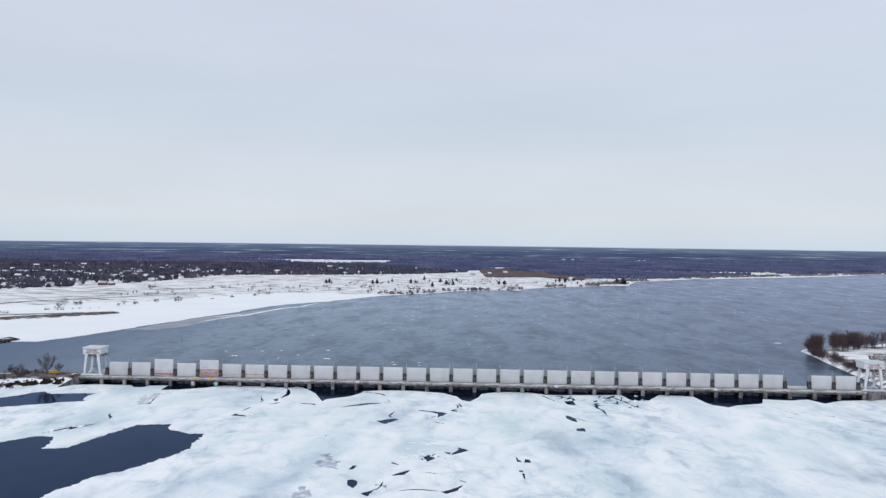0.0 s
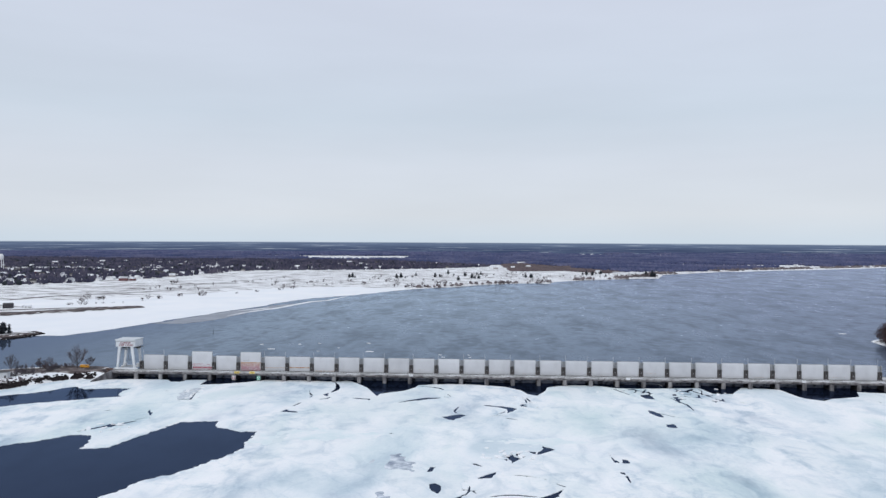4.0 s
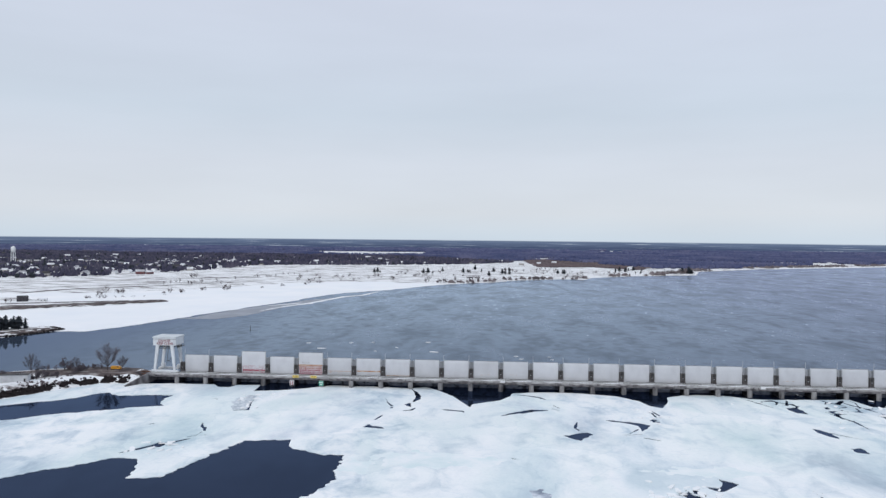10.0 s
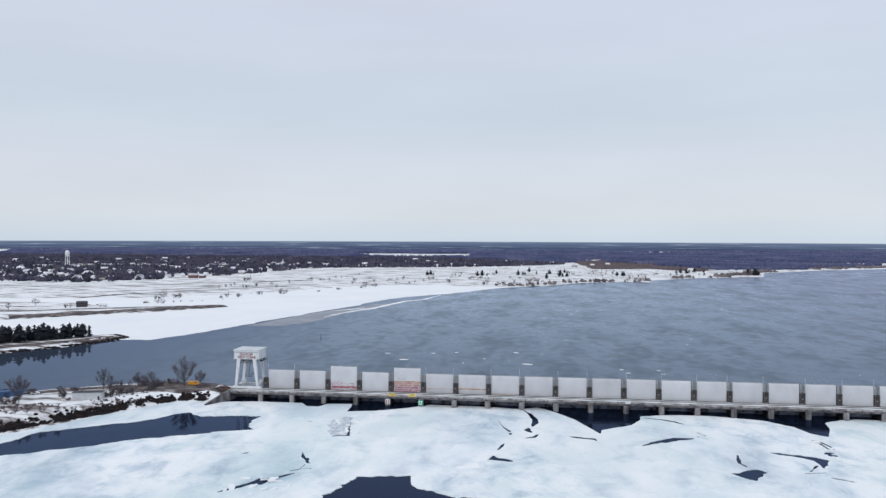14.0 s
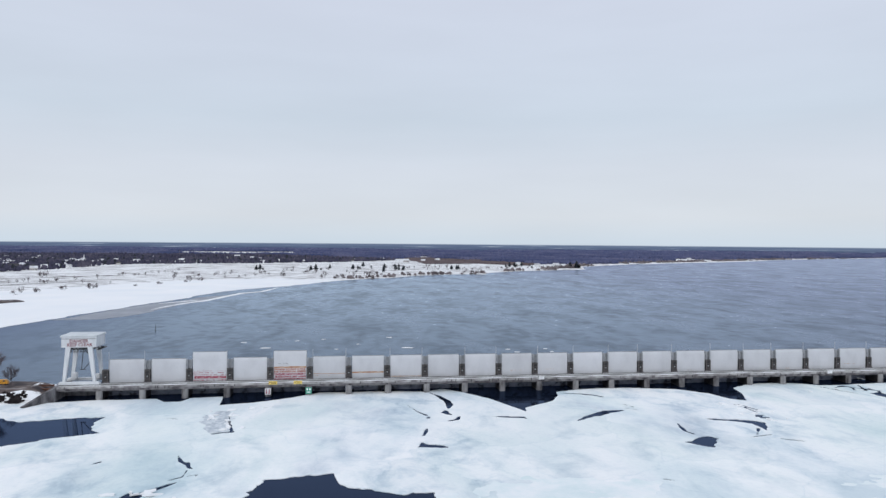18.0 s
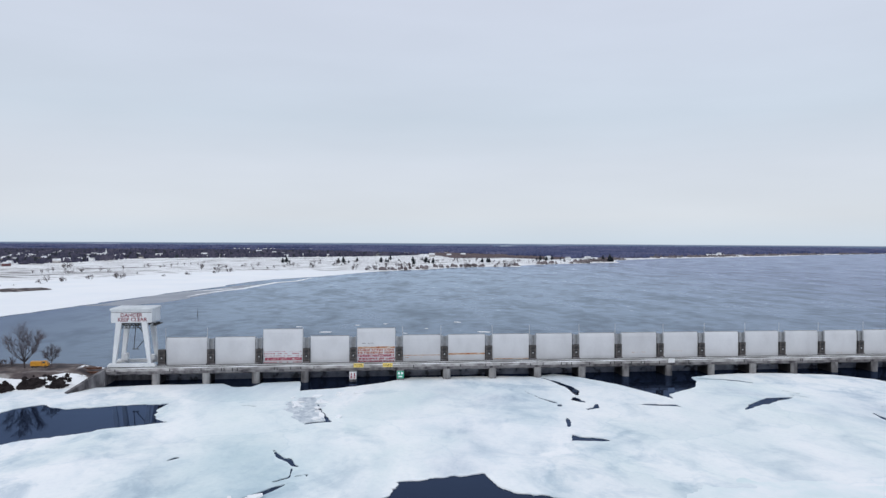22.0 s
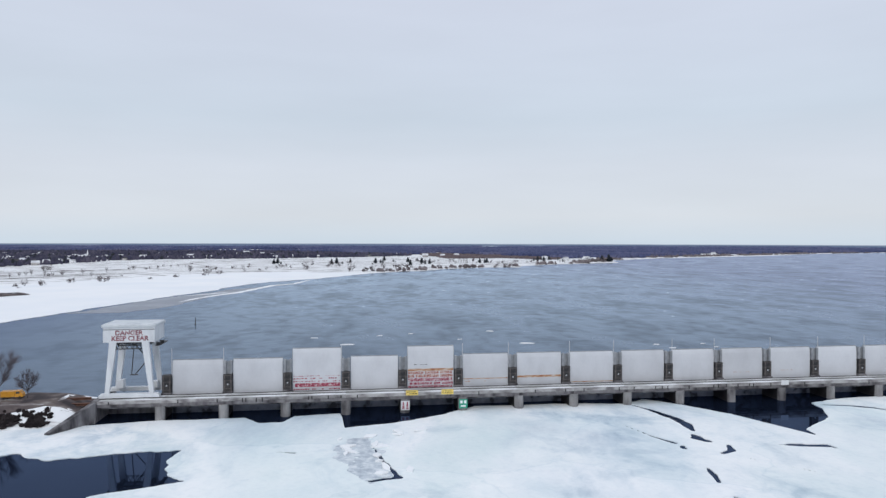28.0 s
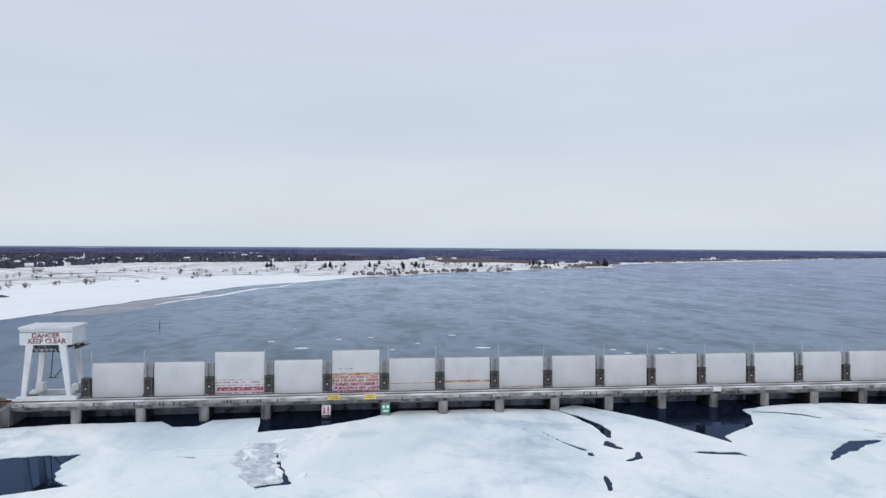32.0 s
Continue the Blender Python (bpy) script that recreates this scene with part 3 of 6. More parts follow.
def land_distance(px, py):
    wob = 4.0 * value_noise(px, py, 45.0) + 1.2 * value_noise(px, py, 9.0)
    far = polygon_distance(px, py, FAR_SHORE) + 1.6 * wob
    left, right = polygon_distance(px, py, LEFT_BANK) + 0.35 * wob, polygon_distance(px, py, RIGHT_BANK) + 0.2 * wob
    isle = np.maximum(polygon_distance(px, py, ISLE), polygon_distance(px, py, JETTY)) + 0.3 * wob
    return far, left, right, isle


def ground_height(px, py):
    far, left, right, isle = land_distance(px, py)
    zf = np.clip(far * 0.045, -3, 2.2) + np.clip((far - 120) / 2500, 0, 1) * 9 + np.clip(far / 300, 0, 1) * 1.6 * value_noise(px, py, 160.0)
    zl = np.clip(left * 0.42, -3, 5.0) + np.clip(left / 30, 0, 1) * 0.5 * value_noise(px, py, 14.0)
    zr = np.clip(right * 0.65, -3, 2.4) + np.clip(right / 30, 0, 1) * 0.5 * value_noise(px, py, 14.0)
    zi = np.clip(isle * 0.22, -3, 2.2)
    return np.maximum(np.maximum(zf, zl), np.maximum(zr, zi))


def axis(*runs):
    return np.concatenate([np.arange(a, b, s) for a, b, s in runs])


gx = axis((-5600, -900, 100), (-900, -380, 13), (-380, 0, 4), (0, 560, 10), (560, 760, 5), (760, 1400, 12), (1400, 2800, 25), (2800, 5700, 100))
gy = axis((-5600, -240, 100), (-240, 300, 4), (300, 1250, 9), (1250, 2800, 18), (2800, 5700, 80))
GX, GY = np.meshgrid(gx, gy, indexing="ij")
GZ = ground_height(GX, GY)
idx = np.arange(GX.size).reshape(GX.shape)
ground = tagged(new("ground", big_mesh("ground", np.stack([GX, GY, GZ], -1).reshape(-1, 3), np.stack([idx[:-1, :-1], idx[1:, :-1], idx[1:, 1:], idx[:-1, 1:]], -1).reshape(-1, 4), LAND)),
                "snow-covered plain with bare brown grass", "ground", kind="structure")
ground.data.polygons.foreach_set("use_smooth", [True] * len(ground.data.polygons))


def height_at(x, y):
    return float(ground_height(np.array([[float(x)]]), np.array([[float(y)]]))[0, 0])


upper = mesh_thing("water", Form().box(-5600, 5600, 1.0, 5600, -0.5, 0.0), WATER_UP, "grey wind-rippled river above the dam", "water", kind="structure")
lower = mesh_thing("water", Form().box(-5600, 5600, -5600, 0.98, -0.5, 0.0), WATER_DOWN, "dark calm open water below the dam", "water", kind="structure")

# ---- ice below the dam ----
FRONT = [(-40, -14), (-19, -13), (0, -10), (25, -10), (30, -17), (37, -17), (40, -10), (54.4, -8.5), (55.2, -26), (75, -20), (86, -14), (98, -4), (111, -5),
         (134, -5), (149, -8), (157, -2), (166, -11), (176, -25), (187, -52), (188, -45), (204, -33), (210, -22), (211, -15), (222, -11), (235, -9), (248, -9), (273, -15),
         (284, -26), (288, -38), (294, -42), (301, -26), (303, -15), (313, -9), (322, -6), (341, -7), (352, -14), (367, -14), (411, -9), (415, -27), (428, -26), (441, -6),
         (466.5, -9), (468, -27), (472, -37), (481, -43), (489, -36), (511, -28), (517, -13), (537, -16), (552, -11), (558, -24), (576, -13), (601, -9), (700, -9)]
POND = [(-83, -100), (-80, -84), (-61, -71), (-41, -56), (-33, -43), (-27, -39), (-18, -46), (-7, -43), (14, -41), (12, -50), (15, -61), (20, -66), (4, -73), (-8, -79), (-26, -88), (-46, -104), (-70, -119), (-110, -150), (-118, -140)]
POOL = [(-60, -225), (9, -184), (39, -155), (53, -155), (57, -178), (71, -175), (80, -143), (85, -126), (95, -123), (106, -122), (108, -130), (124, -141), (136, -141), (136, -160), (139, -171),
        (129, -197), (110, -224), (102, -245), (90, -300), (-40, -330)]
OPENINGS = [          # dark water between the plates
    [(150, -49), (153, -44), (155, -55), (152, -53)], [(143, -54), (146, -54.5), (144.5, -60), (142.5, -58)],
    [(134, -98), (137, -90.5), (140, -93.5), (144.5, -95.5), (147, -99), (141, -99)], [(166, -57), (184, -59), (185, -67), (182.5, -62.5)],
    [(202, -70), (208, -62), (220.4, -52.5), (231, -53), (222, -58), (211, -64.5)],
    [(251, -69), (262, -71), (276.6, -76), (280, -79), (272, -92), (272.5, -86), (273, -80.5), (264, -76)], [(280, -70.5), (287.5, -71), (284.5, -75), (280.5, -73.8)],
    [(232, -102), (238.6, -98.5), (245.2, -95), (248.6, -98.8), (240, -110), (237, -108), (234, -104)],
    [(58, -105.5), (59.5, -105), (63, -112.5), (60, -112)], [(46, -138), (48.3, -131.5), (51, -131.5), (55, -133), (52, -139)],
]
LEADS = [
    [(267, -173), (271, -171.5), (274.4, -175), (280.5, -173), (275, -180), (271, -186), (270.5, -181)], [(280, -166), (284.5, -166.6), (288, -161), (287.5, -156), (290.4, -159), (295, -161.6), (290, -166), (283.5, -172)],
    [(324, -175), (326.5, -175.5), (327, -181.5), (323, -181)], [(363, -34), (371, -30), (371, -47), (365, -45)], [(385, -30), (389.5, -28), (388.5, -34.5), (385, -36)],
    [(359, -76), (362, -78), (364.5, -86), (365.5, -98), (361.5, -91.5), (358, -85)], [(361, -109.5), (366.5, -108), (366.3, -112), (367, -118), (360.5, -115.5)], [(277.5, -72.6), (282.5, -66.8), (286.5, -68), (282.7, -71.5)],
    [(233.5, -214.5), (237, -213), (241, -217), (239.5, -228), (236, -223)], [(232, -199.5), (233.7, -192.5), (236.5, -193), (234.3, -199)], [(244, -233), (250, -226), (247.5, -236)],
    [(253, -208), (258, -202), (265.5, -195), (261.5, -205.5)], [(279, -228), (285.5, -223.8), (293, -214.5), (288.6, -226), (283.6, -230)],
    [(319, -193), (322, -193.5), (322, -198), (319.5, -197)],
]
CRACKS = [            # x, y, half-width
    [(150, -10, 0.4), (153, -17, 1.0), (155.7, -27, 1.7), (156, -35, 1.8), (154.5, -42, 0.9)], [(157, -56, 0.5), (155.2, -61, 0.9), (151.5, -63, 0.4)],
    [(136, -30, 0.15), (140.3, -46, 0.4), (143.6, -53, 0.8)], [(141.5, -73, 0.3), (140.5, -78, 0.6), (139, -83, 0.3)], [(156, -68, 0.1), (161.8, -74, 0.3), (168, -83, 0.15)],
    [(233.5, -42, 0.3), (236, -48, 0.6)], [(232, -50, 0.6), (236, -54, 0.3)], [(213, -18, 0.6), (221, -20, 1.0), (227, -23.5, 1.1), (230, -27.5, 0.8)],
    [(285.4, -54, 0.3), (285.7, -62, 0.7), (289.2, -66, 0.3)], [(260, -99, 0.2), (271, -96, 0.5)], [(207, -138.5, 0.5), (210, -140, 0.4)], [(242.5, -77, 0.3), (240, -88, 0.9), (241.5, -92, 0.5)],
    [(54.5, -97.5, 0.5), (56.8, -104, 0.5), (59, -107, 0.7)], [(62, -119, 0.5), (65, -117.8, 0.6), (64.3, -120.5, 0.3)], [(60.8, -118.5, 0.4), (60.8, -113, 0.4)], [(57.5, -122, 0.3), (60.6, -119.6, 0.5)],
]
HAIRLINES = [
    [(39, -148, 0.7), (44, -142, 1.3), (48, -137, 0.8), (52, -133, 1.5), (56, -129, 0.8), (61, -123, 0.4)], [(62.5, -44, 0.3), (64.6, -57, 0.7), (67.6, -70, 0.9)], [(61, -71.5, 0.5), (64.5, -70.4, 0.8), (67.4, -70, 0.8)], [(36, -46, 0.1), (43, -48, 0.4)], [(26, -108, 0.1), (31, -101.5, 0.4)],
    [(253.5, -187, 0.7), (257, -190, 0.6)], [(320.5, -177, 0.6), (321.4, -180, 0.6)], [(318, -165, 0.2), (322, -169, 0.4)], [(347, -12, 0.4), (352, -23, 0.9), (357, -34, 0.5)],
    [(361, -26, 0.5), (367, -28, 0.9), (372, -15.5, 0.7)], [(381.5, -40, 0.5), (384.4, -51, 0.9), (387.5, -61, 0.8), (387.5, -77, 0.4)], [(364, -84, 0.5), (370, -90, 0.7), (377, -96, 0.3)],
    [(402.5, -16, 0.6), (405.5, -25.4, 1.1), (409.5, -31, 0.5)], [(271, -102, 0.4), (278, -106, 0.4)], [(265.5, -95.5, 0.3), (271, -87.5, 0.5)], [(286, -47, 0.4), (288.5, -61, 0.7)],
]
FAR_LINES = [
    [(266, -202, 0.2), (274.3, -201.3, 0.4), (283.6, -204.4, 0.4), (292.4, -214.4, 0.6)], [(258, -229, 0.3), (265.8, -226, 0.7), (272, -225.5, 0.5), (281, -227, 0.5)], [(319.4, -169, 0.2), (320, -180, 0.5)], [(321.4, -198.5, 0.5), (321.4, -207, 0.4)],
    [(515, -39, 0.2), (517.3, -53.6, 0.5), (523, -61, 0.7)], [(530, -61, 0.6), (545, -63.2, 0.7)], [(500, -62, 0.2), (514, -70, 0.6), (530, -76, 0.2)], [(540, -66, 0.3), (562, -74, 0.8), (580, -82, 0.2)], [(520, -52, 0.2), (538, -55, 0.6), (552, -58, 0.2)],
]
# where the sheet has broken into small plates: outline, plate size, width of the gaps
BROKEN = [([(350, -10), (372, -14), (411, -10), (438, -28), (428, -52), (398, -74), (384, -60), (374, -44)], 10.5, 0.75), ([(281, -40), (289, -44), (293, -70), (281, -72)], 5.0, 0.5),
          ([(52, -53), (54, -36), (61, -35), (66, -54), (68, -71), (61, -73), (55, -64)], 4.2, 0.25), ([(255, -172), (283, -160), (296, -168), (268, -186)], 6.0, 0.30), ([(234, -212), (252, -204), (262, -226), (244, -236)], 7.0, 0.35)]


def near_only(px, py, points, margin=7.0):
    xs_, ys_ = [q[0] for q in points], [q[1] for q in points]
    return (px > min(xs_) - margin) & (px < max(xs_) + margin) & (py > min(ys_) - margin) & (py < max(ys_) + margin)


def plate_gap(px, py, size, seed):
    """Half the way from the nearest to the second nearest of scattered plate centres: zero on the seams."""
    r = np.random.RandomState(seed)
    x0, y0 = px.min() - size, py.min() - size
    nx, ny = int((px.max() - x0) / size) + 2, int((py.max() - y0) / size) + 2
    first, second = np.full(px.shape, 1e9), np.full(px.shape, 1e9)
    for i in range(nx):
        for j in range(ny):
            d = np.hypot(px - x0 - (i + r.rand()) * size, (py - y0 - (j + r.rand()) * size) * 0.8)
            second = np.minimum(second, np.maximum(first, d))
            first = np.minimum(first, d)
    return 0.5 * (second - first)


def ice_field(px, py):
    """Positive where ice covers the water."""
    jag = 1.2 * value_noise(px, py, 8.0) + 1.0 * value_noise(px, py, 2.6, 3)
    fx, fy = zip(*FRONT)
    field = np.interp(px, fx, fy) - py + 0.5 * jag
    for poly, rough in ((POND, 1.0), (POOL, 1.6)):
        field = np.minimum(field, -polygon_distance(px, py, poly) + rough * jag)
    for poly in OPENINGS + LEADS:
        m = near_only(px, py, poly)
        if m.any():
            field[m] = np.minimum(field[m], -polygon_distance(px[m], py[m], poly) + 0.25 + 0.75 * jag[m])
    for line in CRACKS + HAIRLINES + FAR_LINES:
        m = near_only(px, py, line)
        if m.any():
            field[m] = np.minimum(field[m], -line_distance(px[m], py[m], line) + 0.35 * jag[m])
    for i, (poly, size, gap) in enumerate(BROKEN):
        m = near_only(px, py, poly)
        if m.any():
            inside = polygon_distance(px[m], py[m], poly)
            wide = gap * (0.3 + 2.4 * value_noise(px[m], py[m], 16.0)) - 0.12 * np.clip(5 - inside, 0, 30)
            field[m] = np.minimum(field[m], plate_gap(px[m], py[m], size, 70 + i) - wide + 0.15 * jag[m])
    near = polygon_distance(px, py, LEFT_BANK)
    return np.minimum(field, 3.0 - np.maximum(near, polygon_distance(px, py, RIGHT_BANK)))


def ice_top(px, py):
    return 0.22 + 0.05 * value_noise(px, py, 6.0) + 0.10 * np.clip(value_noise(px, py, 40.0), 0, 1)


def build_ice(xs, ys):
    X, Y = np.meshgrid(xs, ys, indexing="ij")
    F = ice_field(X, Y)
    T = ice_top(X, Y)
    v, f = sheet(xs, ys, F, T, -0.2)
    me = bpy.data.meshes.new("river_ice")
    me.from_pydata(v, [], f)
    me.materials.append(ICE)
    return tagged(new("river_ice", me), "white snow-dusted river ice with open cracks", "ice", kind="structure")


build_ice(np.linspace(-140.0, 460.0, 901), np.linspace(-262.0, 2.0, 397))
build_ice(np.linspace(460.0, 720.0, 174), np.linspace(-262.0, 2.0, 177))
build_ice(np.concatenate([np.arange(-2400.0, -140, 40.0), np.arange(-140.0, 720.1, 10.0), np.arange(760.0, 2500, 40.0)]), np.concatenate([np.arange(-3000.0, -300, 60.0), np.arange(-298.0, -261.0, 6.0)]))


def slush_patch(poly, breakup, mat, label):
    """Wet, broken slush lying on the ice sheet."""
    xs = np.arange(min(q[0] for q in poly) - 12, max(q[0] for q in poly) + 12, 0.8)
    ys = np.arange(min(q[1] for q in poly) - 12, max(q[1] for q in poly) + 12, 0.8)
    X, Y = np.meshgrid(xs, ys, indexing="ij")
    F = np.clip(polygon_distance(X, Y, poly), -8, 5) + breakup * value_noise(X, Y, 5.5, 4) - 0.6
    F = np.minimum(F, ice_field(X, Y) - 0.15)
    v, f = sheet(xs, ys, F, ice_top(X, Y) + 0.03, 0.1)
    me = bpy.data.meshes.new("slush")
    me.from_pydata(v, [], f)
    me.materials.append(mat)
    return tagged(new("slush", me), label, "slush", kind="structure")


SLUSH = material("slush", [(0.34, (0.30, 0.35, 0.41)), (0.48, (0.50, 0.555, 0.60)), (0.62, (0.72, 0.755, 0.775))], scale=0.35, rough=0.4, detail=8, nrough=0.7, bump=0.1, bump_scale=1.2)
TEAL = material("teal_ice", [(0.33, (0.66, 0.765, 0.77)), (0.48, (0.755, 0.82, 0.825)), (0.6, (0.84, 0.865, 0.865))], scale=0.07, rough=0.4, detail=9, nrough=0.68)
MELT = material("melt_ice", [(0.36, (0.15, 0.19, 0.26)), (0.48, (0.36, 0.41, 0.48)), (0.60, (0.70, 0.74, 0.78))], scale=0.14, rough=0.35, detail=8, nrough=0.65)
slush_patch([(52, -53), (54, -36), (61, -35), (66, -54), (68, -71), (61, -73), (55, -64)], 3.5, SLUSH, "grey refrozen slush in the ice")
slush_patch([(209, -180), (217, -174), (229, -197), (227, -203), (213, -195)], 5.5, MELT, "dark wet melt patch on the ice")
slush_patch([(211, -231), (216, -223), (222, -237), (213, -244)], 4.5, MELT, "dark wet melt patch on the ice")
slush_patch([(203, -186), (208, -181), (209, -190), (205, -192)], 4.0, SLUSH, "grey wet melt patch on the ice")
slush_patch([(148, -139), (167, -133), (186, -135), (204, -141), (199, -151), (175, -156), (155, -153)], 7.0, TEAL, "teal bare ice showing through the snow")
slush_patch([(132, -157), (139, -144), (152, -151), (146, -164)], 5.0, TEAL, "teal bare ice showing through the snow")
slush_patch([(258, -150), (290, -140), (315, -150), (284, -158)], 7.0, TEAL, "teal bare ice showing through the snow")

# ---- shelf of shore ice above the dam ----
SHELF_EDGE = [(-640, 90), (-540, 70), (-380, 140), (-309, 190), (-262, 220), (-238, 228), (-217, 204), (-190, 206), (-177, 240), (-166, 275), (-143, 345), (-134, 380), (-112, 465), (-80, 580), (-42, 700), (20, 775), (80, 884), (110, 950), (150, 985),
              (100, 1100), (-300, 1000), (-600, 800), (-1500, 700), (-1500, 200)]
FAR_SHELF = [(1090, 1905), (1130, 1900), (1260, 1995), (1400, 2070), (1690, 2240), (1900, 2400), (1880, 2450), (1600, 2400), (1300, 2150)]
sx, sy = np.arange(-1500.0, 200.0, 5.0), np.arange(120.0, 1110.0, 5.0)
SX, SY = np.meshgrid(sx, sy, indexing="ij")
shelf_field = polygon_distance(SX, SY, SHELF_EDGE) + 8.0 * value_noise(SX, SY, 60.0) + 3.0 * value_noise(SX, SY, 14.0)
v, f = sheet(sx, sy, shelf_field, np.full(SX.shape, 0.25), -0.1)
me = bpy.data.meshes.new("shore_ice")
me.from_pydata(v, [], f)
me.materials.append(SHELF)
tagged(new("shore_ice", me), "smooth snow-covered shelf of shore ice", "ice", kind="structure")
sx, sy = np.arange(1050.0, 1950.0, 10.0), np.arange(1860.0, 2470.0, 10.0)
SX, SY = np.meshgrid(sx, sy, indexing="ij")
v, f = sheet(sx, sy, polygon_distance(SX, SY, FAR_SHELF) + 4 * value_noise(SX, SY, 40.0), np.full(SX.shape, 0.25), -0.1)
me = bpy.data.meshes.new("shore_ice")
me.from_pydata(v, [], f)
me.materials.append(SHELF)
tagged(new("shore_ice", me), "white strip of ice along a far shore", "ice", kind="structure")


def strip(line, mat, label):
    """A thin broken band of new ice on the open water, from points x, y, half-width."""
    xs = np.arange(min(p[0] for p in line) - 8, max(p[0] for p in line) + 8, 2.0)
    ys = np.arange(min(p[1] for p in line) - 8, max(p[1] for p in line) + 8, 2.5)
    X, Y = np.meshgrid(xs, ys, indexing="ij")
    v, f = sheet(xs, ys, line_distance(X, Y, line) + 1.0 + 1.8 * value_noise(X, Y, 22.0) + 1.2 * value_noise(X, Y, 6.0), np.full(X.shape, 0.10), -0.1)
    me = bpy.data.meshes.new("ice_band")
    me.from_pydata(v, [], f)
    me.materials.append(mat)
    return tagged(new("ice_band", me), label, "ice", kind="structure")


strip([(-88, 408, 0.2), (-81, 446, 1.2), (-69, 482, 2.2), (-54, 516, 2.6), (-42, 573, 2.8), (-29, 630, 3.0), (-6, 660, 2.4), (6, 730, 0.8), (30, 790, -0.5)], SHELF, "thin broken band of drifting shore ice")
strip([(-112, 470, 0.2), (-96, 478, 1.0), (-80, 500, 1.6), (-66, 520, 0.8)], SHELF, "thin broken band of drifting shore ice")

THIN = [(-150, 318), (-140, 340), (-128, 392), (-116, 442), (-104, 480), (-84, 505), (-70, 560), (-46, 590), (-15, 650), (8, 705), (-6, 660), (-38, 585), (-58, 512), (-70, 480), (-76, 440), (-80, 411), (-88, 361), (-106, 322), (-126, 318)]
sx, sy = np.arange(-165.0, 30.0, 2.0), np.arange(300.0, 730.0, 3.0)
SX, SY = np.meshgrid(sx, sy, indexing="ij")
v, f = sheet(sx, sy, polygon_distance(SX, SY, THIN) + 3.0 * value_noise(SX, SY, 28.0) + 2.0 * value_noise(SX, SY, 7.0), np.full(SX.shape, 0.05), -0.1)
me = bpy.data.meshes.new("thin_ice")
me.from_pydata(v, [], f)
me.materials.append(THIN_ICE)
tagged(new("thin_ice", me), "thin grey new ice beside the shore shelf", "ice", kind="structure")

# ---- the dam ----
DECK_Y0, DECK_Y1, DECK_Z0, DECK_Z1 = -9.0, -1.4, 4.3, 6.2


def nose_outline(y0, y1, w):
    pts = [(-w, y1), (-w, y0 + w * 0.8), (-w * 0.78, y0 + w * 0.3), (-w * 0.4, y0), (w * 0.4, y0), (w * 0.78, y0 + w * 0.3), (w, y0 + w * 0.8), (w, y1)]
    return pts


EDGE_STEEL = material("worn_steel", grey((0.06, 0.055, 0.055), (0.14, 0.12, 0.115)), scale=1.2, rough=0.7)
pier_nose = Form().prism(nose_outline(-9.9, -8.7, 1.5), -2.5, DECK_Z0).mesh("pier_nose", PIER)
pier_body = Form().box(-1.40, 1.40, -8.7, 9.0, -2.5, DECK_Z0).mesh("pier_body", SHADED_CONCRETE)
pier_head = Form().box(-1.35, 1.35, -0.9, 1.6, DECK_Z0, 12.0).mesh("pier_head", STEEL)
pier_block = Form().box(-1.55, 1.55, -1.35, 9.0, DECK_Z0, 6.6).mesh("pier_block", CONCRETE)
guide = Form().box(-1.3, -0.55, -0.5, 0.5, 12.0, 16.3).mesh("gate_guide", GUIDE)
guide_r = Form().box(0.55, 1.3, -0.5, 0.5, 12.0, 16.3).mesh("gate_guide", GUIDE)
back_wall = Form().box(-0.55, 0.55, 0.1, 0.4, 12.0, 16.0).mesh("guide_web", GUIDE)
hatch = Form().box(-0.2, 0.2, -1.06, -0.9, 8.6, 9.05).mesh("lamp", MAST)
rung = Form()
for z in (7.4, 9.9, 11.6):
    rung.box(-1.3, 1.3, -1.02, -0.9, z, z + 0.16)
rung.box(-1.1, -0.85, -1.0, -0.9, 6.2, 11.9).box(0.85, 1.1, -1.0, -0.9, 6.2, 11.9)
rungs = rung.mesh("bracing", EDGE_STEEL)
mast = Form().rod((0, 0, 12.0), (0, 0, 20.4), 0.13, 0.09, 6, True).mesh("guide_mast", MAST)

for k in range(BAYS + 1):
    pier = empty("dam_pier", pose(k * PITCH, 0, 0), "weathered concrete dam pier with a dark steel hoist post", "pier", "dam piers")
    part("pier_nose", pier_nose, None, pier)
    part("pier_body", pier_body, None, pier, "concrete flank coloured dark as under-deck shade")
    part("pier_block", pier_block, None, pier)
    head = part("hoist_post", pier_head, None, pier, "dark steel hoist post")
    part("bracing", rungs, None, head)
    part("lamp", hatch, None, head, "small white lamp box")
    if 0 < k < BAYS:
        part("gate_guide", guide, None, pier, "grey steel gate guide")
        part("gate_guide", guide_r, None, pier, "grey steel gate guide")
        part("guide_web", back_wall, None, pier)
    side = random.Random(k).choice((-1.4, 1.4))
    if k not in (2, 4, 30):
        m = part("guide_mast", mast, None, pier, "thin pale mast")
        m.location = (side, 0, 0)

GATE_W, GATE_H = 15.4, 11.6


def gate_skin():
    f = Form()
    prof = [(0.0, 0.0), (0.0, 3.0), (0.0, 6.0), (0.02, 8.6), (0.10, 10.0), (0.28, 11.0), (0.5, 11.6)]
    h = GATE_W / 2
    rings = []
    for y, z in prof:
        rings.append([(-h, y, z), (h, y, z), (h, y + 0.55, z), (-h, y + 0.55, z)])
    return f.loft(rings)


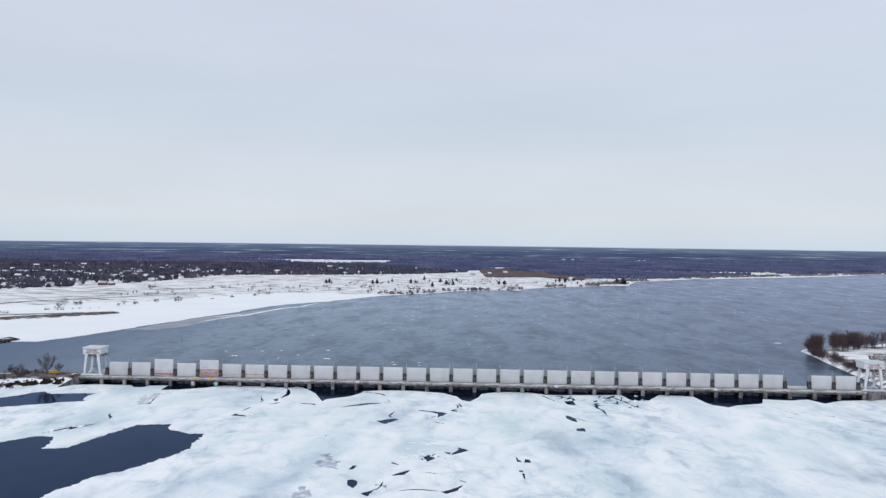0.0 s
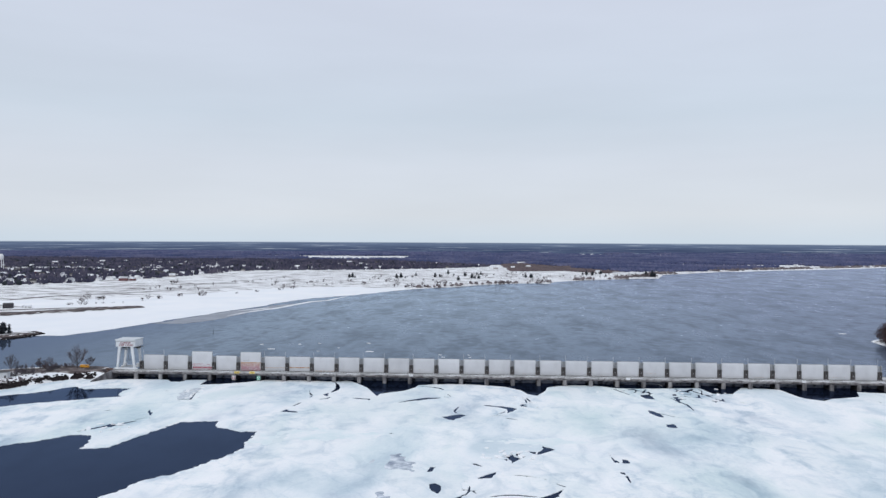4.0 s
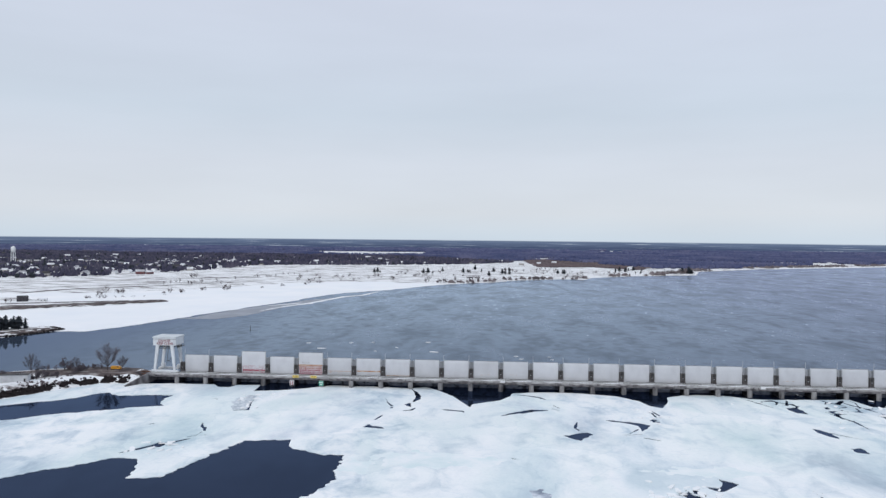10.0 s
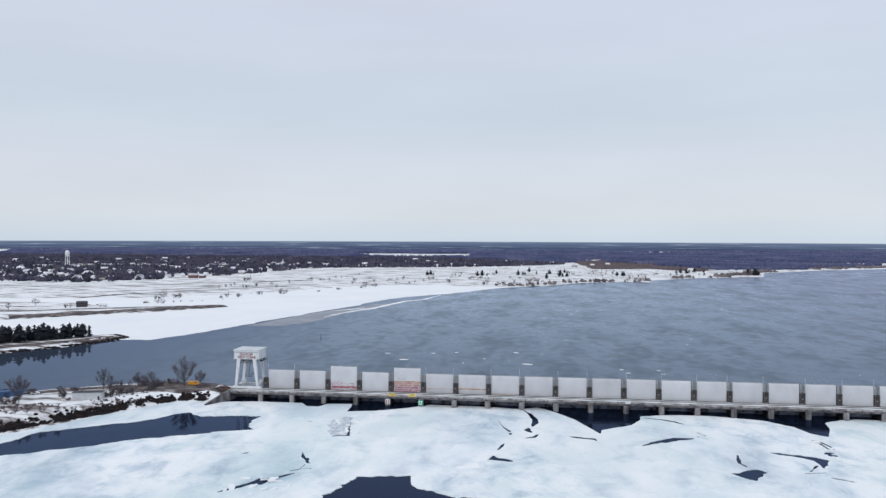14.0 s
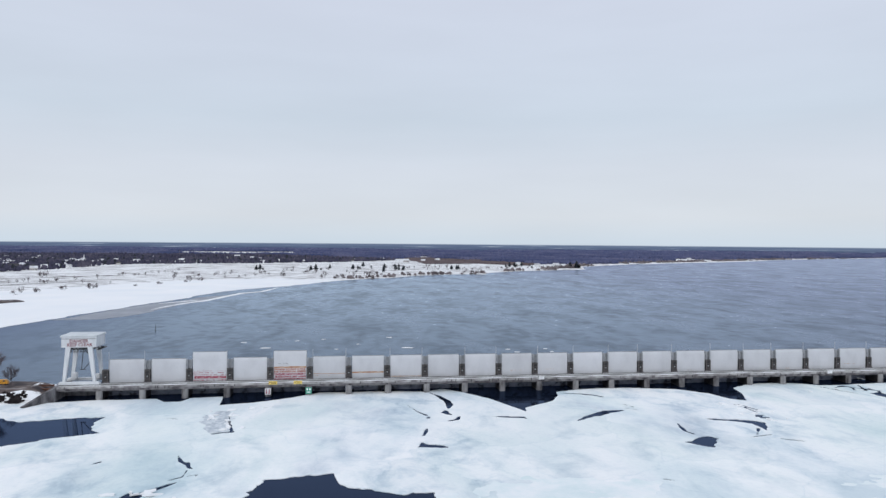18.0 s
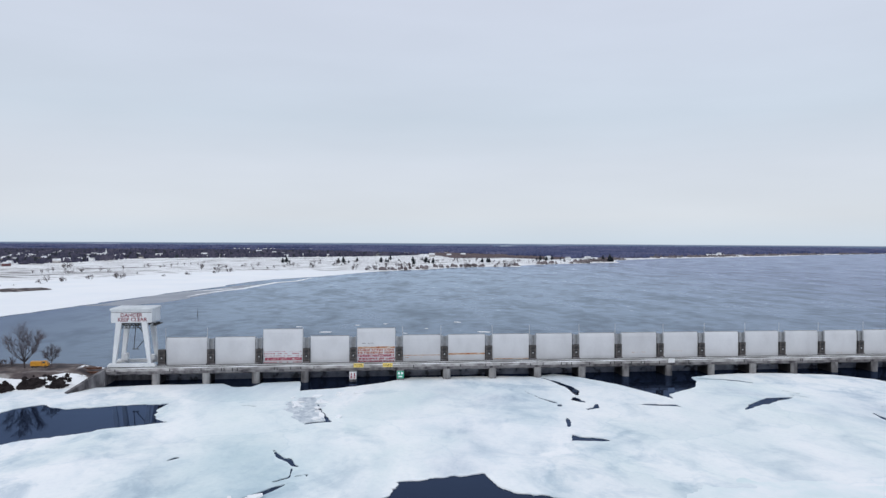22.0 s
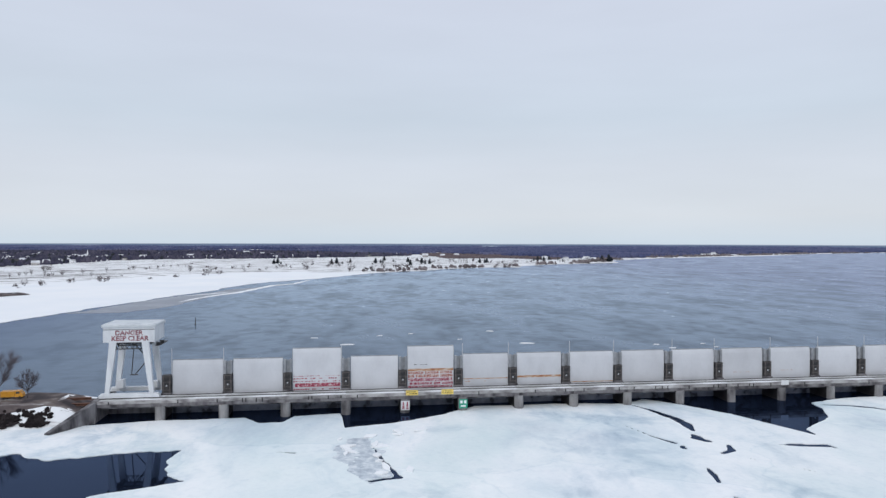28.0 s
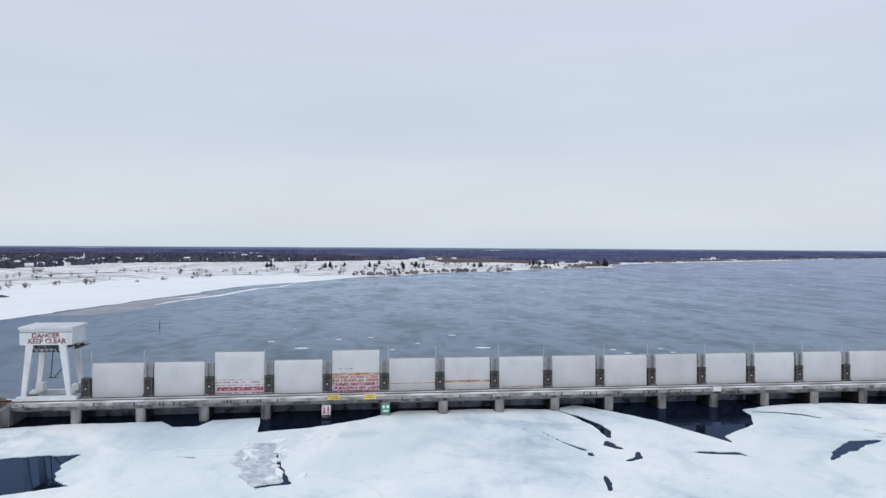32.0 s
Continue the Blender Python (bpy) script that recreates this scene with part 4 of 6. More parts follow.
# carried down to the water; its dark colour paints the shade in the bays
leaf_mesh = Form().box(-GATE_W / 2, GATE_W / 2, 0.01, 0.5, -5.6, 0.0).mesh("bottom_leaf", GATE_SHADED)
skin_low = Form().box(-GATE_W / 2, GATE_W / 2, 0.0, 0.55, -3.2, 0.0).mesh("lower_plate", GATE)
skin_mesh = gate_skin().mesh("skin_plate", GATE)
ribs = Form()
for z in (3.9, 7.7):
    ribs.box(-GATE_W / 2 + 0.05, GATE_W / 2 - 0.05, -0.010, 0.05, z, z + 0.06)
seam_mesh = ribs.mesh("seam", GATE)
cap_mesh = Form().box(-GATE_W / 2 - 0.05, GATE_W / 2 + 0.05, 0.46, 1.15, GATE_H - 0.10, GATE_H + 0.10).mesh("top_girder", GUIDE)
edge_l = Form().box(-GATE_W / 2 - 0.14, -GATE_W / 2, 0.1, 0.8, 0, GATE_H - 0.6).mesh("side_seal", GUIDE)
edge_r = Form().box(GATE_W / 2, GATE_W / 2 + 0.14, 0.1, 0.8, 0, GATE_H - 0.6).mesh("side_seal", GUIDE)

GATE_Z = {2: 8.0, 4: 8.0, 29: -3.4}
RUSTY = {5: (3.2, 3.45), 6: (3.3, 4.0), 7: (1.2, 1.5)}


def bars(x0, x1, z, h, rnd, fill, wide=1.0, gap=1.0):
    """A row of worn painted marks too faded to read."""
    f = Form()
    x = x0
    while x < x1 - 0.3:
        w = rnd.uniform(0.45, 0.85) * wide
        if rnd.random() < fill:
            f.box(x, min(x + w, x1), -0.03, 0.02, z + rnd.uniform(0, 0.1), z + h - rnd.uniform(0, 0.12))
        x += w + rnd.uniform(0.08, 0.22) * gap
    return f


for k in range(BAYS):
    z0 = GATE_Z.get(k, 5.05)
    rnd = random.Random(100 + k)
    words = "raised pale-grey steel sluice gate with a curved top"
    if k in (2, 4):
        words = "highest raised pale steel sluice gate, faded red markings"
    elif k in RUSTY:
        words = "raised pale-grey steel sluice gate with rust stains"
    elif k == 29:
        words = "lowered pale steel sluice gate standing in the water"
    gate = empty("sluice_gate", pose((k + 0.5) * PITCH, 0, z0), words, "gate", "sluice gates")
    part("skin_plate", skin_mesh, None, gate)
    part("seam", seam_mesh, None, gate)
    if k in (2, 4):
        part("lower_plate", skin_low, None, gate)
    leaf = part("bottom_leaf", leaf_mesh, None, gate, "bottom leaf coloured dark as under-deck shade")
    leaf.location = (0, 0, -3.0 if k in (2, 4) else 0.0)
    part("top_girder", cap_mesh, None, gate, "dark steel top girder")
    part("side_seal", edge_l, None, gate)
    part("side_seal", edge_r, None, gate)
    if k == 4:
        part("rust_band", Form().box(-7.6, 7.6, -0.02, 0.02, 3.35, 4.15), RUST, gate, "rust-brown band")
        for row, (z, h) in enumerate(((-2.2, 0.8), (-1.2, 0.9), (-0.1, 1.15), (1.2, 1.05), (2.35, 0.9))):
            part("marking", bars(-7.5, 7.5, z, h, rnd, 0.93, 0.62, 0.6), RED if row < 3 else RED_BROWN, gate, "row of faded red markings")["kind"] = "stuff"
        part("stain", bars(-7, -1.0, 5.4, 0.22, rnd, 0.6), BLACK, gate, "dark specks")
    elif k == 2:
        part("marking", Form().box(-7.0, 7.5, -0.03, 0.02, -0.9, 0.3), RED, gate, "faded red band")
        for z, h in ((-1.9, 0.5), (0.7, 0.4), (1.6, 0.45), (2.5, 0.25)):
            part("marking", bars(-7.5, 7.5, z, h, rnd, 0.85), RED, gate, "row of faded red markings")["kind"] = "stuff"
    elif k in RUSTY:
        a, b = RUSTY[k]
        part("rust_band", Form().box(-7.65, 7.65, -0.02, 0.02, a, b), RUST, gate, "rust-brown band")
        if k in (5, 7):
            part("rust_stain", bars(-7, 5, a - 0.9, 0.3, rnd, 0.4), RUST, gate)
    elif k in (10, 11, 18, 24, 27, 31, 20, 15):
        part("rust_stain", bars(rnd.uniform(-7, -3), rnd.uniform(0, 7), rnd.uniform(1.3, 3.5), 0.22, rnd, 0.6), RUST, gate)

deck = empty("dam_deck", pose(0, 0, 0), "stained concrete roadway deck with patches of snow", "deck")
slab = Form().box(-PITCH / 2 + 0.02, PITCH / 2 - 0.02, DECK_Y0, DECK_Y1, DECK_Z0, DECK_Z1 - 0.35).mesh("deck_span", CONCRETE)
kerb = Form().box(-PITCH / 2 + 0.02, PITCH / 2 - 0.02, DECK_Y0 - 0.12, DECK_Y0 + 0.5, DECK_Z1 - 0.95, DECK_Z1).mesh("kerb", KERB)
snow = Form().box(-PITCH / 2 + 0.02, PITCH / 2 - 0.02, DECK_Y0 + 0.5, DECK_Y1, DECK_Z1 - 0.35, DECK_Z1 - 0.2).mesh("road_surface", DECK_TOP)
beam = Form().box(-PITCH / 2 + 1.6, PITCH / 2 - 1.6, DECK_Y0 + 0.7, DECK_Y0 + 1.5, DECK_Z0 - 0.5, DECK_Z0).mesh("girder", CONCRETE)
rail = Form().box(-PITCH / 2, PITCH / 2, DECK_Y1 - 0.3, DECK_Y1 - 0.15, DECK_Z1 - 0.2, DECK_Z1 + 0.0).mesh("crane_rail", STEEL)
rail_f = Form().box(-PITCH / 2, PITCH / 2, DECK_Y0 + 3.9, DECK_Y0 + 4.05, DECK_Z1 - 0.2, DECK_Z1).mesh("crane_rail", STEEL)
for k in range(-1, BAYS + 1):
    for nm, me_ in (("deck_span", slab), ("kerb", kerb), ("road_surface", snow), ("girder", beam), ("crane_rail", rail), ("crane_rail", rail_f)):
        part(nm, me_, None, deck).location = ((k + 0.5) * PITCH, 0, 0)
    rnd = random.Random(500 + k)
    for _ in range(rnd.choice((1, 2, 4))):
        x = k * PITCH + rnd.uniform(1, PITCH - 1)
        part("drain_stain", Form().box(-0.16, 0.16, DECK_Y0 - 0.15, DECK_Y0 - 0.1, DECK_Z0 + rnd.uniform(0.3, 0.9), DECK_Z1 - 0.1), BLACK, deck, "black drain stain").location = (x, 0, 0)

# ---- abutments ----
left_wall = Form()
left_wall.hexa([(-19.6, -11, -2.5), (-18.0, -11, -2.5), (-18.0, 9, -2.5), (-19.6, 9, -2.5), (-19.6, -9.2, 6.2), (-18.0, -9.2, 6.2), (-18.0, 9, 6.2), (-19.6, 9, 6.2)])
mesh_thing("wall_abutment", left_wall, CONCRETE, "grey concrete abutment wall", "wall", kind="structure")
wing = Form().hexa([(-27.5, -22, -1.5), (-26.0, -22.6, -1.5), (-18.0, -10.0, -1.5), (-19.4, -9.4, -1.5), (-27.5, -22, 0.6), (-26.0, -22.6, 0.6), (-18.0, -10.0, 6.2), (-19.4, -9.4, 6.2)])
mesh_thing("wall_wing", wing, CONCRETE, "sloping concrete wing wall", "wall", kind="structure")
mesh_thing("wall_cutoff", Form().box(-17.9, -1.6, 1.2, 2.2, -2.5, 4.25), CONCRETE, "dark concrete wall closing the end bay", "wall", kind="structure")
mesh_thing("wall_right", Form().box(597.2, 626, -11, 9, -2.5, 6.3), CONCRETE, "stained concrete end wall of the dam", "wall", kind="structure")


# ---- gantry cranes ----
def words(text, size, mat, parent, m, label):
    cu = bpy.data.curves.new("lettering", "FONT")
    cu.body, cu.size, cu.align_x, cu.align_y, cu.extrude, cu.offset = text, size, "CENTER", "CENTER", 0.02, 0.055
    tmp = bpy.data.objects.new("lettering", cu)
    scene.collection.objects.link(tmp)
    me = bpy.data.meshes.new_from_object(tmp.evaluated_get(bpy.context.evaluated_depsgraph_get()))
    bpy.data.objects.remove(tmp)
    me.materials.clear()
    me.materials.append(mat)
    ob = new("lettering", me)
    ob.parent = parent
    ob.matrix_basis = m
    return tagged(ob, label)


def leg(x_foot, x_top, y, w0, w1, d, z0, z1):
    return Form().hexa([(x_foot - w0, y - d, z0), (x_foot + w0, y - d, z0), (x_foot + w0, y + d, z0), (x_foot - w0, y + d, z0),
                        (x_top - w1, y - d, z1), (x_top + w1, y - d, z1), (x_top + w1, y + d, z1), (x_top - w1, y + d, z1)])


def gantry_crane(x0, label):
    """x0: the left side of the machinery house."""
    crane = empty("gantry_crane", pose(x0, 0, 0), label, "crane", "gantry cranes")
    W, Y0, Y1 = 15.0, -5.2, 6.2
    part("machinery_house", Form().box(0, W, Y0, Y1, 23.3, 28.0), CRANE, crane, "white steel machinery house")
    part("roof", Form().loft([[(-0.35, Y0 - 0.35, 28.0), (W + 0.35, Y0 - 0.35, 28.0), (W + 0.35, Y1 + 0.35, 28.0), (-0.35, Y1 + 0.35, 28.0)],
                              [(-0.35, Y0 - 0.35, 28.7), (W + 0.35, Y0 - 0.35, 28.7), (W + 0.35, Y1 + 0.35, 28.7), (-0.35, Y1 + 0.35, 28.7)],
                              [(0.1, Y0 + 0.1, 28.95), (W - 0.1, Y0 + 0.1, 28.95), (W - 0.1, Y1 - 0.1, 28.95), (0.1, Y1 - 0.1, 28.95)]]), ROOF_W, crane, "pale weathered roof")
    part("band", Form().box(0.0, W, Y0 - 0.06, Y0, 27.1, 27.35), GUIDE, crane)
    for y in (Y0 + 0.6, Y1 - 0.6):
        part("leg", leg(1.0, 2.8, y, 0.62, 1.05, 0.6, 7.6, 23.3), CRANE, crane)
        part("leg", leg(W - 1.0, W - 2.8, y, 0.62, 1.05, 0.6, 7.6, 23.3), CRANE, crane)
        part("sill_beam", Form().box(-0.9, W + 0.9, y - 0.75, y + 0.75, 6.35, 7.6), CRANE, crane)
        lattice = Form().rod((2.2, y, 21.2), (W - 2.2, y, 21.2), 0.16).rod((2.2, y, 23.1), (W - 2.2, y, 23.1), 0.16)
        for i in range(7):
            x = 2.6 + i * 1.4
            lattice.rod((x, y, 21.2), (x + 0.7, y, 23.1), 0.11).rod((x + 0.7, y, 23.1), (x + 1.4, y, 21.2), 0.11)
        part("portal_truss", lattice, STEEL, crane, "dark steel lattice beam")
        for x in (0.2, 3.0, W - 3.0, W - 0.2):
            part("wheel", Form().rod((x, y - 0.3, 6.45), (x, y + 0.3, 6.45), 0.42, 0.42, 12, True), STEEL, crane)
        for x in (-0.2, W + 0.2):
            part("truck_plinth", Form().box(x - 1.1, x + 1.1, y - 0.95, y + 0.95, 6.35, 7.2), CRANE, crane)
    for x in (2.8, W - 2.8):
        part("end_beam", Form().box(x - 0.5, x + 0.5, Y0 + 1.2, Y1 - 1.2, 22.0, 23.3), STEEL, crane)
    brace = Form().rod((7.4, 0.6, 22.2), (6.6, 0.6, 12.4), 0.16)
    part("ladder", brace, STEEL, crane, "dark steel ladder pipe")
    part("brace", Form().rod((7.6, 0.6, 22.0), (11.6, 0.6, 17.0), 0.2), STEEL, crane)
    part("brace", Form().rod((11.6, 0.6, 17.2), (7.8, 0.6, 12.6), 0.16), STEEL, crane)
    part("platform", Form().box(6.2, 8.4, 0.2, 1.2, 12.2, 12.4), STEEL, crane)
    truss = Form()
    for i in range(8):
        x = 3.4 + i * 1.05
        truss.rod((x, -2.0, 22.0), (x + 1.05, -2.0, 23.3), 0.10).rod((x + 1.05, -2.0, 23.3), (x + 1.05, -2.0, 22.0), 0.08)
    truss.rod((3.4, -2.0, 21.9), (11.8, -2.0, 21.9), 0.14)
    part("trolley_truss", truss, STEEL, crane, "dark lattice under the house")
    part("drive_cabin", Form().box(1.2, 3.4, 3.0, 5.4, 7.6, 10.2), CRANE, crane, "small white drive housing")
    part("drive_cabin", Form().box(W - 3.2, W - 1.4, 3.2, 5.2, 7.6, 9.6), CRANE, crane)
    for a, b in ((W + 0.05, 0.9), (W + 0.05, -3.4)):
        part("bracket", Form().box(W, W + 1.3, b - 0.1, b + 0.1, 22.2, 23.0), STEEL, crane)
    part("walkway", Form().box(W, W + 1.3, -4.6, 5.6, 22.0, 22.2), STEEL, crane, "dark side walkway")
    part("walkway_rail", Form().box(W + 1.2, W + 1.28, -4.6, 5.6, 23.1, 23.2), STEEL, crane)
    turn = pose(0, 0, 0, 90, 0, 0)
    words("DANGER", 2.0, RED_FADED, crane, Matrix.Translation((W * 0.5, Y0 - 0.07, 26.15)) @ turn, "faded dark-red capital letters")
    words("KEEP CLEAR", 2.0, RED_FADED, crane, Matrix.Translation((W * 0.52, Y0 - 0.07, 24.45)) @ turn, "faded dark-red capital letters")
    return crane


RED_FADED = material("faded_letters", [(0.40, (0.17, 0.035, 0.055)), (0.55, (0.27, 0.085, 0.105)), (0.66, (0.60, 0.54, 0.55))], scale=0.9, rough=0.7)
gantry_crane(-17.4, "white gantry crane on the near end of the dam deck")
gantry_crane(596.8, "white gantry crane at the wooded end of the dam")

BEAM = material("rusty_beam", grey((0.085, 0.042, 0.034), (0.19, 0.095, 0.065)), scale=0.7, rough=0.9, fine=0.2)
for i, (x, y) in enumerate(((-25, 2.2), (-27, 0.6), (-29, 4.2))):
    b = empty("steel_beam", pose(x, y, height_at(x, y) + 0.12, 0, 0, 6 * i - 8), "rusty steel beam lying on the bank by the crane", "beam", "stacked beams")
    for nm, z0, z1, w in (("flange", 0.0, 0.12, 0.45), ("web", 0.12, 0.62, 0.08), ("flange", 0.62, 0.74, 0.45)):
        part(nm, Form().box(-5.0, 5.0, -w, w, z0, z1), BEAM, b)

# ---- signs on the deck ----
for x in (76.6, 88.0):
    s = empty("deck_sign", pose(x, DECK_Y0 - 0.2, 0), "yellow board fixed to the deck edge", "sign", "yellow signs")
    part("board", Form().box(-1.95, 1.95, -0.08, 0.04, 5.45, 7.0), YELLOW, s)
    part("lettering", bars(-1.6, 1.6, 6.35, 0.3, random.Random(x), 0.9), BLACK, s, "rows of black bars").location = (0, -0.06, 0)
    part("lettering", bars(-1.6, 1.6, 5.8, 0.3, random.Random(x + 1), 0.9), BLACK, s, "rows of black bars").location = (0, -0.06, 0)
    part("bracket", Form().box(-0.1, 0.1, 0.04, 0.2, 4.9, 7.0), STEEL, s)
for x, mat, w in ((4 * PITCH, WHITE, "white board with a red mark on a pier nose"), (5 * PITCH, GREEN, "green board with white marks on a pier nose")):
    s = empty("pier_sign", pose(x, -10.05, 0), w, "sign", "pier signs")
    part("board", Form().box(-1.35, 1.35, -0.12, 0.1, 1.0, 3.9), mat, s)
    if mat is WHITE:
        part("mark", Form().hexa([(-1.0, -0.15, 1.3), (-0.2, -0.15, 1.3), (-0.2, -0.11, 1.3), (-1.0, -0.11, 1.3), (-0.8, -0.15, 3.6), (-0.5, -0.15, 3.6), (-0.5, -0.11, 3.6), (-0.8, -0.11, 3.6)]), RED, s, "red mark")
        part("mark", Form().hexa([(0.2, -0.15, 1.3), (1.0, -0.15, 1.3), (1.0, -0.11, 1.3), (0.2, -0.11, 1.3), (0.5, -0.15, 3.6), (0.8, -0.15, 3.6), (0.8, -0.11, 3.6), (0.5, -0.11, 3.6)]), RED, s, "red mark")
    else:
        part("mark", Form().box(-1.0, -0.25, -0.15, -0.12, 2.6, 3.5), WHITE, s, "white mark")
        part("mark", Form().box(0.25, 1.0, -0.15, -0.12, 2.6, 3.5), WHITE, s, "white mark")
        part("mark", Form().box(-0.8, 0.8, -0.15, -0.12, 1.5, 2.0), WHITE, s, "white mark")
for x in (205.6, 361, 483):
    s = empty("notice_board", pose(x, DECK_Y0 - 0.2, 0), "plain white board on the deck edge", "sign", "white boards")
    part("board", Form().box(-1.4, 1.4, -0.05, 0.05, 5.2, 6.9), WHITE, s)
    part("bracket", Form().box(-0.1, 0.1, 0.05, 0.2, 5.1, 6.8), STEEL, s)


# ---- trees ----
def branch(form, twigs, a, way, length, r, depth, rnd, spread):
    b = a + way * length
    form.rod(a, b, r, r * 0.6, 5 if depth > 3 else 3)
    if depth == 0:
        for i in range(9):
            t = rnd.uniform(0.0, 1.0)
            d = (way + 1.1 * Vector((rnd.gauss(0, 1), rnd.gauss(0, 1), rnd.gauss(0.3, 0.6))).normalized()).normalized()
            p, q = a + (b - a) * t, a + (b - a) * t + d * length * rnd.uniform(0.8, 1.7)
            s = d.cross(Vector((rnd.gauss(0, 1), rnd.gauss(0, 1), 0.2))).normalized() * max(r * 0.45, 0.016)
            k = len(twigs.v)
            twigs.v += [tuple(p - s), tuple(p + s), tuple(q)]
            twigs.f.append((k, k + 1, k + 2))
        return
    for i in range(rnd.choice((2, 3, 3)) + (1 if depth > 2 else 0)):
        t = rnd.uniform(0.4, 1.0)
        side = Vector((rnd.gauss(0, 1), rnd.gauss(0, 1), rnd.gauss(0.35, 0.5))).normalized()
        w = (way + side * spread + Vector((0, 0, 0.22))).normalized()
        w.z = max(w.z, 0.02)
        branch(twigs if depth <= 3 else form, twigs, a + (b - a) * t, w.normalized(), length * rnd.uniform(0.6, 0.82), r * 0.56, depth - 1, rnd, spread)


def fan_tree(seed, height, width, label, name="bare_tree", twigs=1500, limbs=9, mat=None, low=0.30, fat=1.0):
    """A leafless tree: ascending limbs that fan out from a short trunk, and a haze of fine twigs over a rounded crown."""
    rnd = random.Random(seed)
    trunk, crown = Form(), Form()
    fork = height * low * rnd.uniform(0.8, 1.1)
    lean = Vector((rnd.gauss(0, 0.03), rnd.gauss(0, 0.03), 1)) * fork
    trunk.rod((0, 0, -0.5), lean, height * 0.021, height * 0.015, 7)
    nodes = []
    for i in range(limbs):
        a, out = 2 * math.pi * (i + rnd.random() * 0.7) / limbs, math.sqrt(rnd.uniform(0.03, 1.0))
        tip = Vector((math.cos(a) * out * width * 0.46, math.sin(a) * out * width * 0.46, fork + (height - fork) * math.sqrt(max(0.05, 1 - 0.80 * out * out)) * rnd.uniform(0.82, 0.98)))
        p, r = lean * rnd.uniform(0.75, 1.0), height * 0.010
        bend = Vector((tip.x * 0.35, tip.y * 0.35, -0.10 * height * out))
        for k in range(1, 6):
            t = k / 5
            q = lean * (1 - t) + tip * t + bend * (4 * t * (1 - t)) * 0.5 + Vector((rnd.gauss(0, 0.012), rnd.gauss(0, 0.012), 0)) * height
            trunk.rod(p, q, r, r * 0.72, 4)
            p, r = q, r * 0.72
            if k > 1:
                nodes.append((q, (tip - lean).normalized(), r))
    for _ in range(limbs * 9):                   # side branches
        q, d, r = rnd.choice(nodes[:limbs * 4])
        w = (d + 0.9 * Vector((rnd.gauss(0, 1), rnd.gauss(0, 1), rnd.gauss(0.2, 0.5))).normalized()).normalized()
        e = q + w * height * rnd.uniform(0.07, 0.17)
        crown.rod(q, e, max(r * 0.55, 0.03), 0.02, 3)
        nodes.append((e, w, r * 0.4))
        nodes.append(((q + e) / 2, w, r * 0.5))
    heart = lean + Vector((0, 0, -0.05 * height))
    for _ in range(twigs):
        q, d, r = rnd.choice(nodes)
        q = q + d * height * rnd.uniform(-0.07, 0.05)
        w = (d * 0.5 + (q - heart).normalized() * 0.8 + 0.62 * Vector((rnd.gauss(0, 1), rnd.gauss(0, 1), rnd.gauss(0.1, 0.8))).normalized()).normalized()
        e = q + w * height * rnd.uniform(0.06, 0.20)
        side = w.cross(Vector((rnd.gauss(0, 1), rnd.gauss(0, 1), 0.3))).normalized() * rnd.uniform(0.010, 0.020) * fat
        k = len(crown.v)
        crown.v += [tuple(q - side), tuple(q + side), tuple(e)]
        crown.f.append((k, k + 1, k + 2))
    tree = empty(name, pose(0, 0, 0), label, "tree")
    part("trunk", trunk, BARK, tree)
    part("crown", crown, mat or TWIG, tree, "fine leafless twigs")
    return tree


def conifer(seed, height, label, wide=1.0):
    rnd = random.Random(seed)
    crown = Form()
    z = height * rnd.uniform(0.12, 0.24)
    r0 = height * rnd.uniform(0.20, 0.28) * wide
    lop = rnd.uniform(0, 6.3)
    while z < height * 0.99:
        t = (z - height * 0.08) / (height * 0.92)
        r = 0.8 * r0 * math.sin(math.pi * (0.16 + 0.80 * t)) ** 0.7 * rnd.uniform(0.35, 1.25) + 0.012 * height
        n = max(7, int(16 * (1 - t)) + 6)
        for i in range(n):
            a = 2 * math.pi * (i + rnd.random()) / n
            l, w = r * rnd.uniform(0.5, 1.3) * (1 + 0.25 * math.cos(a - lop)), r * 0.36
            c, s = math.cos(a), math.sin(a)
            k = len(crown.v)
            drop = r * rnd.uniform(0.15, 0.4)
            crown.v += [(0.1 * c, 0.1 * s, z + 0.05 * height), (0.6 * l * c - w * s, 0.6 * l * s + w * c, z - drop * 0.5), (l * c, l * s, z - drop), (0.6 * l * c + w * s, 0.6 * l * s - w * c, z - drop * 0.5)]
            crown.f += [(k, k + 1, k + 2, k + 3)]
        z += height * rnd.uniform(0.03, 0.065)
    tree = empty("conifer_tree", pose(0, 0, 0), label, "tree")
    part("trunk", Form().rod((0, 0, -0.4), (0, 0, height * 0.95), height * 0.022, 0.03, 6), BARK, tree)
    part("crown", crown, NEEDLE, tree, "dark green needles")
    return tree


def shrub(seed, height, label, mat=None):
    rnd = random.Random(seed)
    stems, twigs = Form(), Form()
    for s in range(9):
        w = Vector((rnd.gauss(0, 0.5), rnd.gauss(0, 0.5), 1)).normalized()
        branch(stems, twigs, Vector((rnd.gauss(0, height * 0.22), rnd.gauss(0, height * 0.22), -0.2)), w, height * rnd.uniform(0.4, 0.6), height * 0.02, 3, rnd, 0.6)
    ob = empty("bare_shrub", pose(0, 0, 0), label, "shrub")
    part("stem", stems, BARK, ob)
    part("crown", twigs, mat or TWIG, ob, "brown leafless twigs")
    return ob


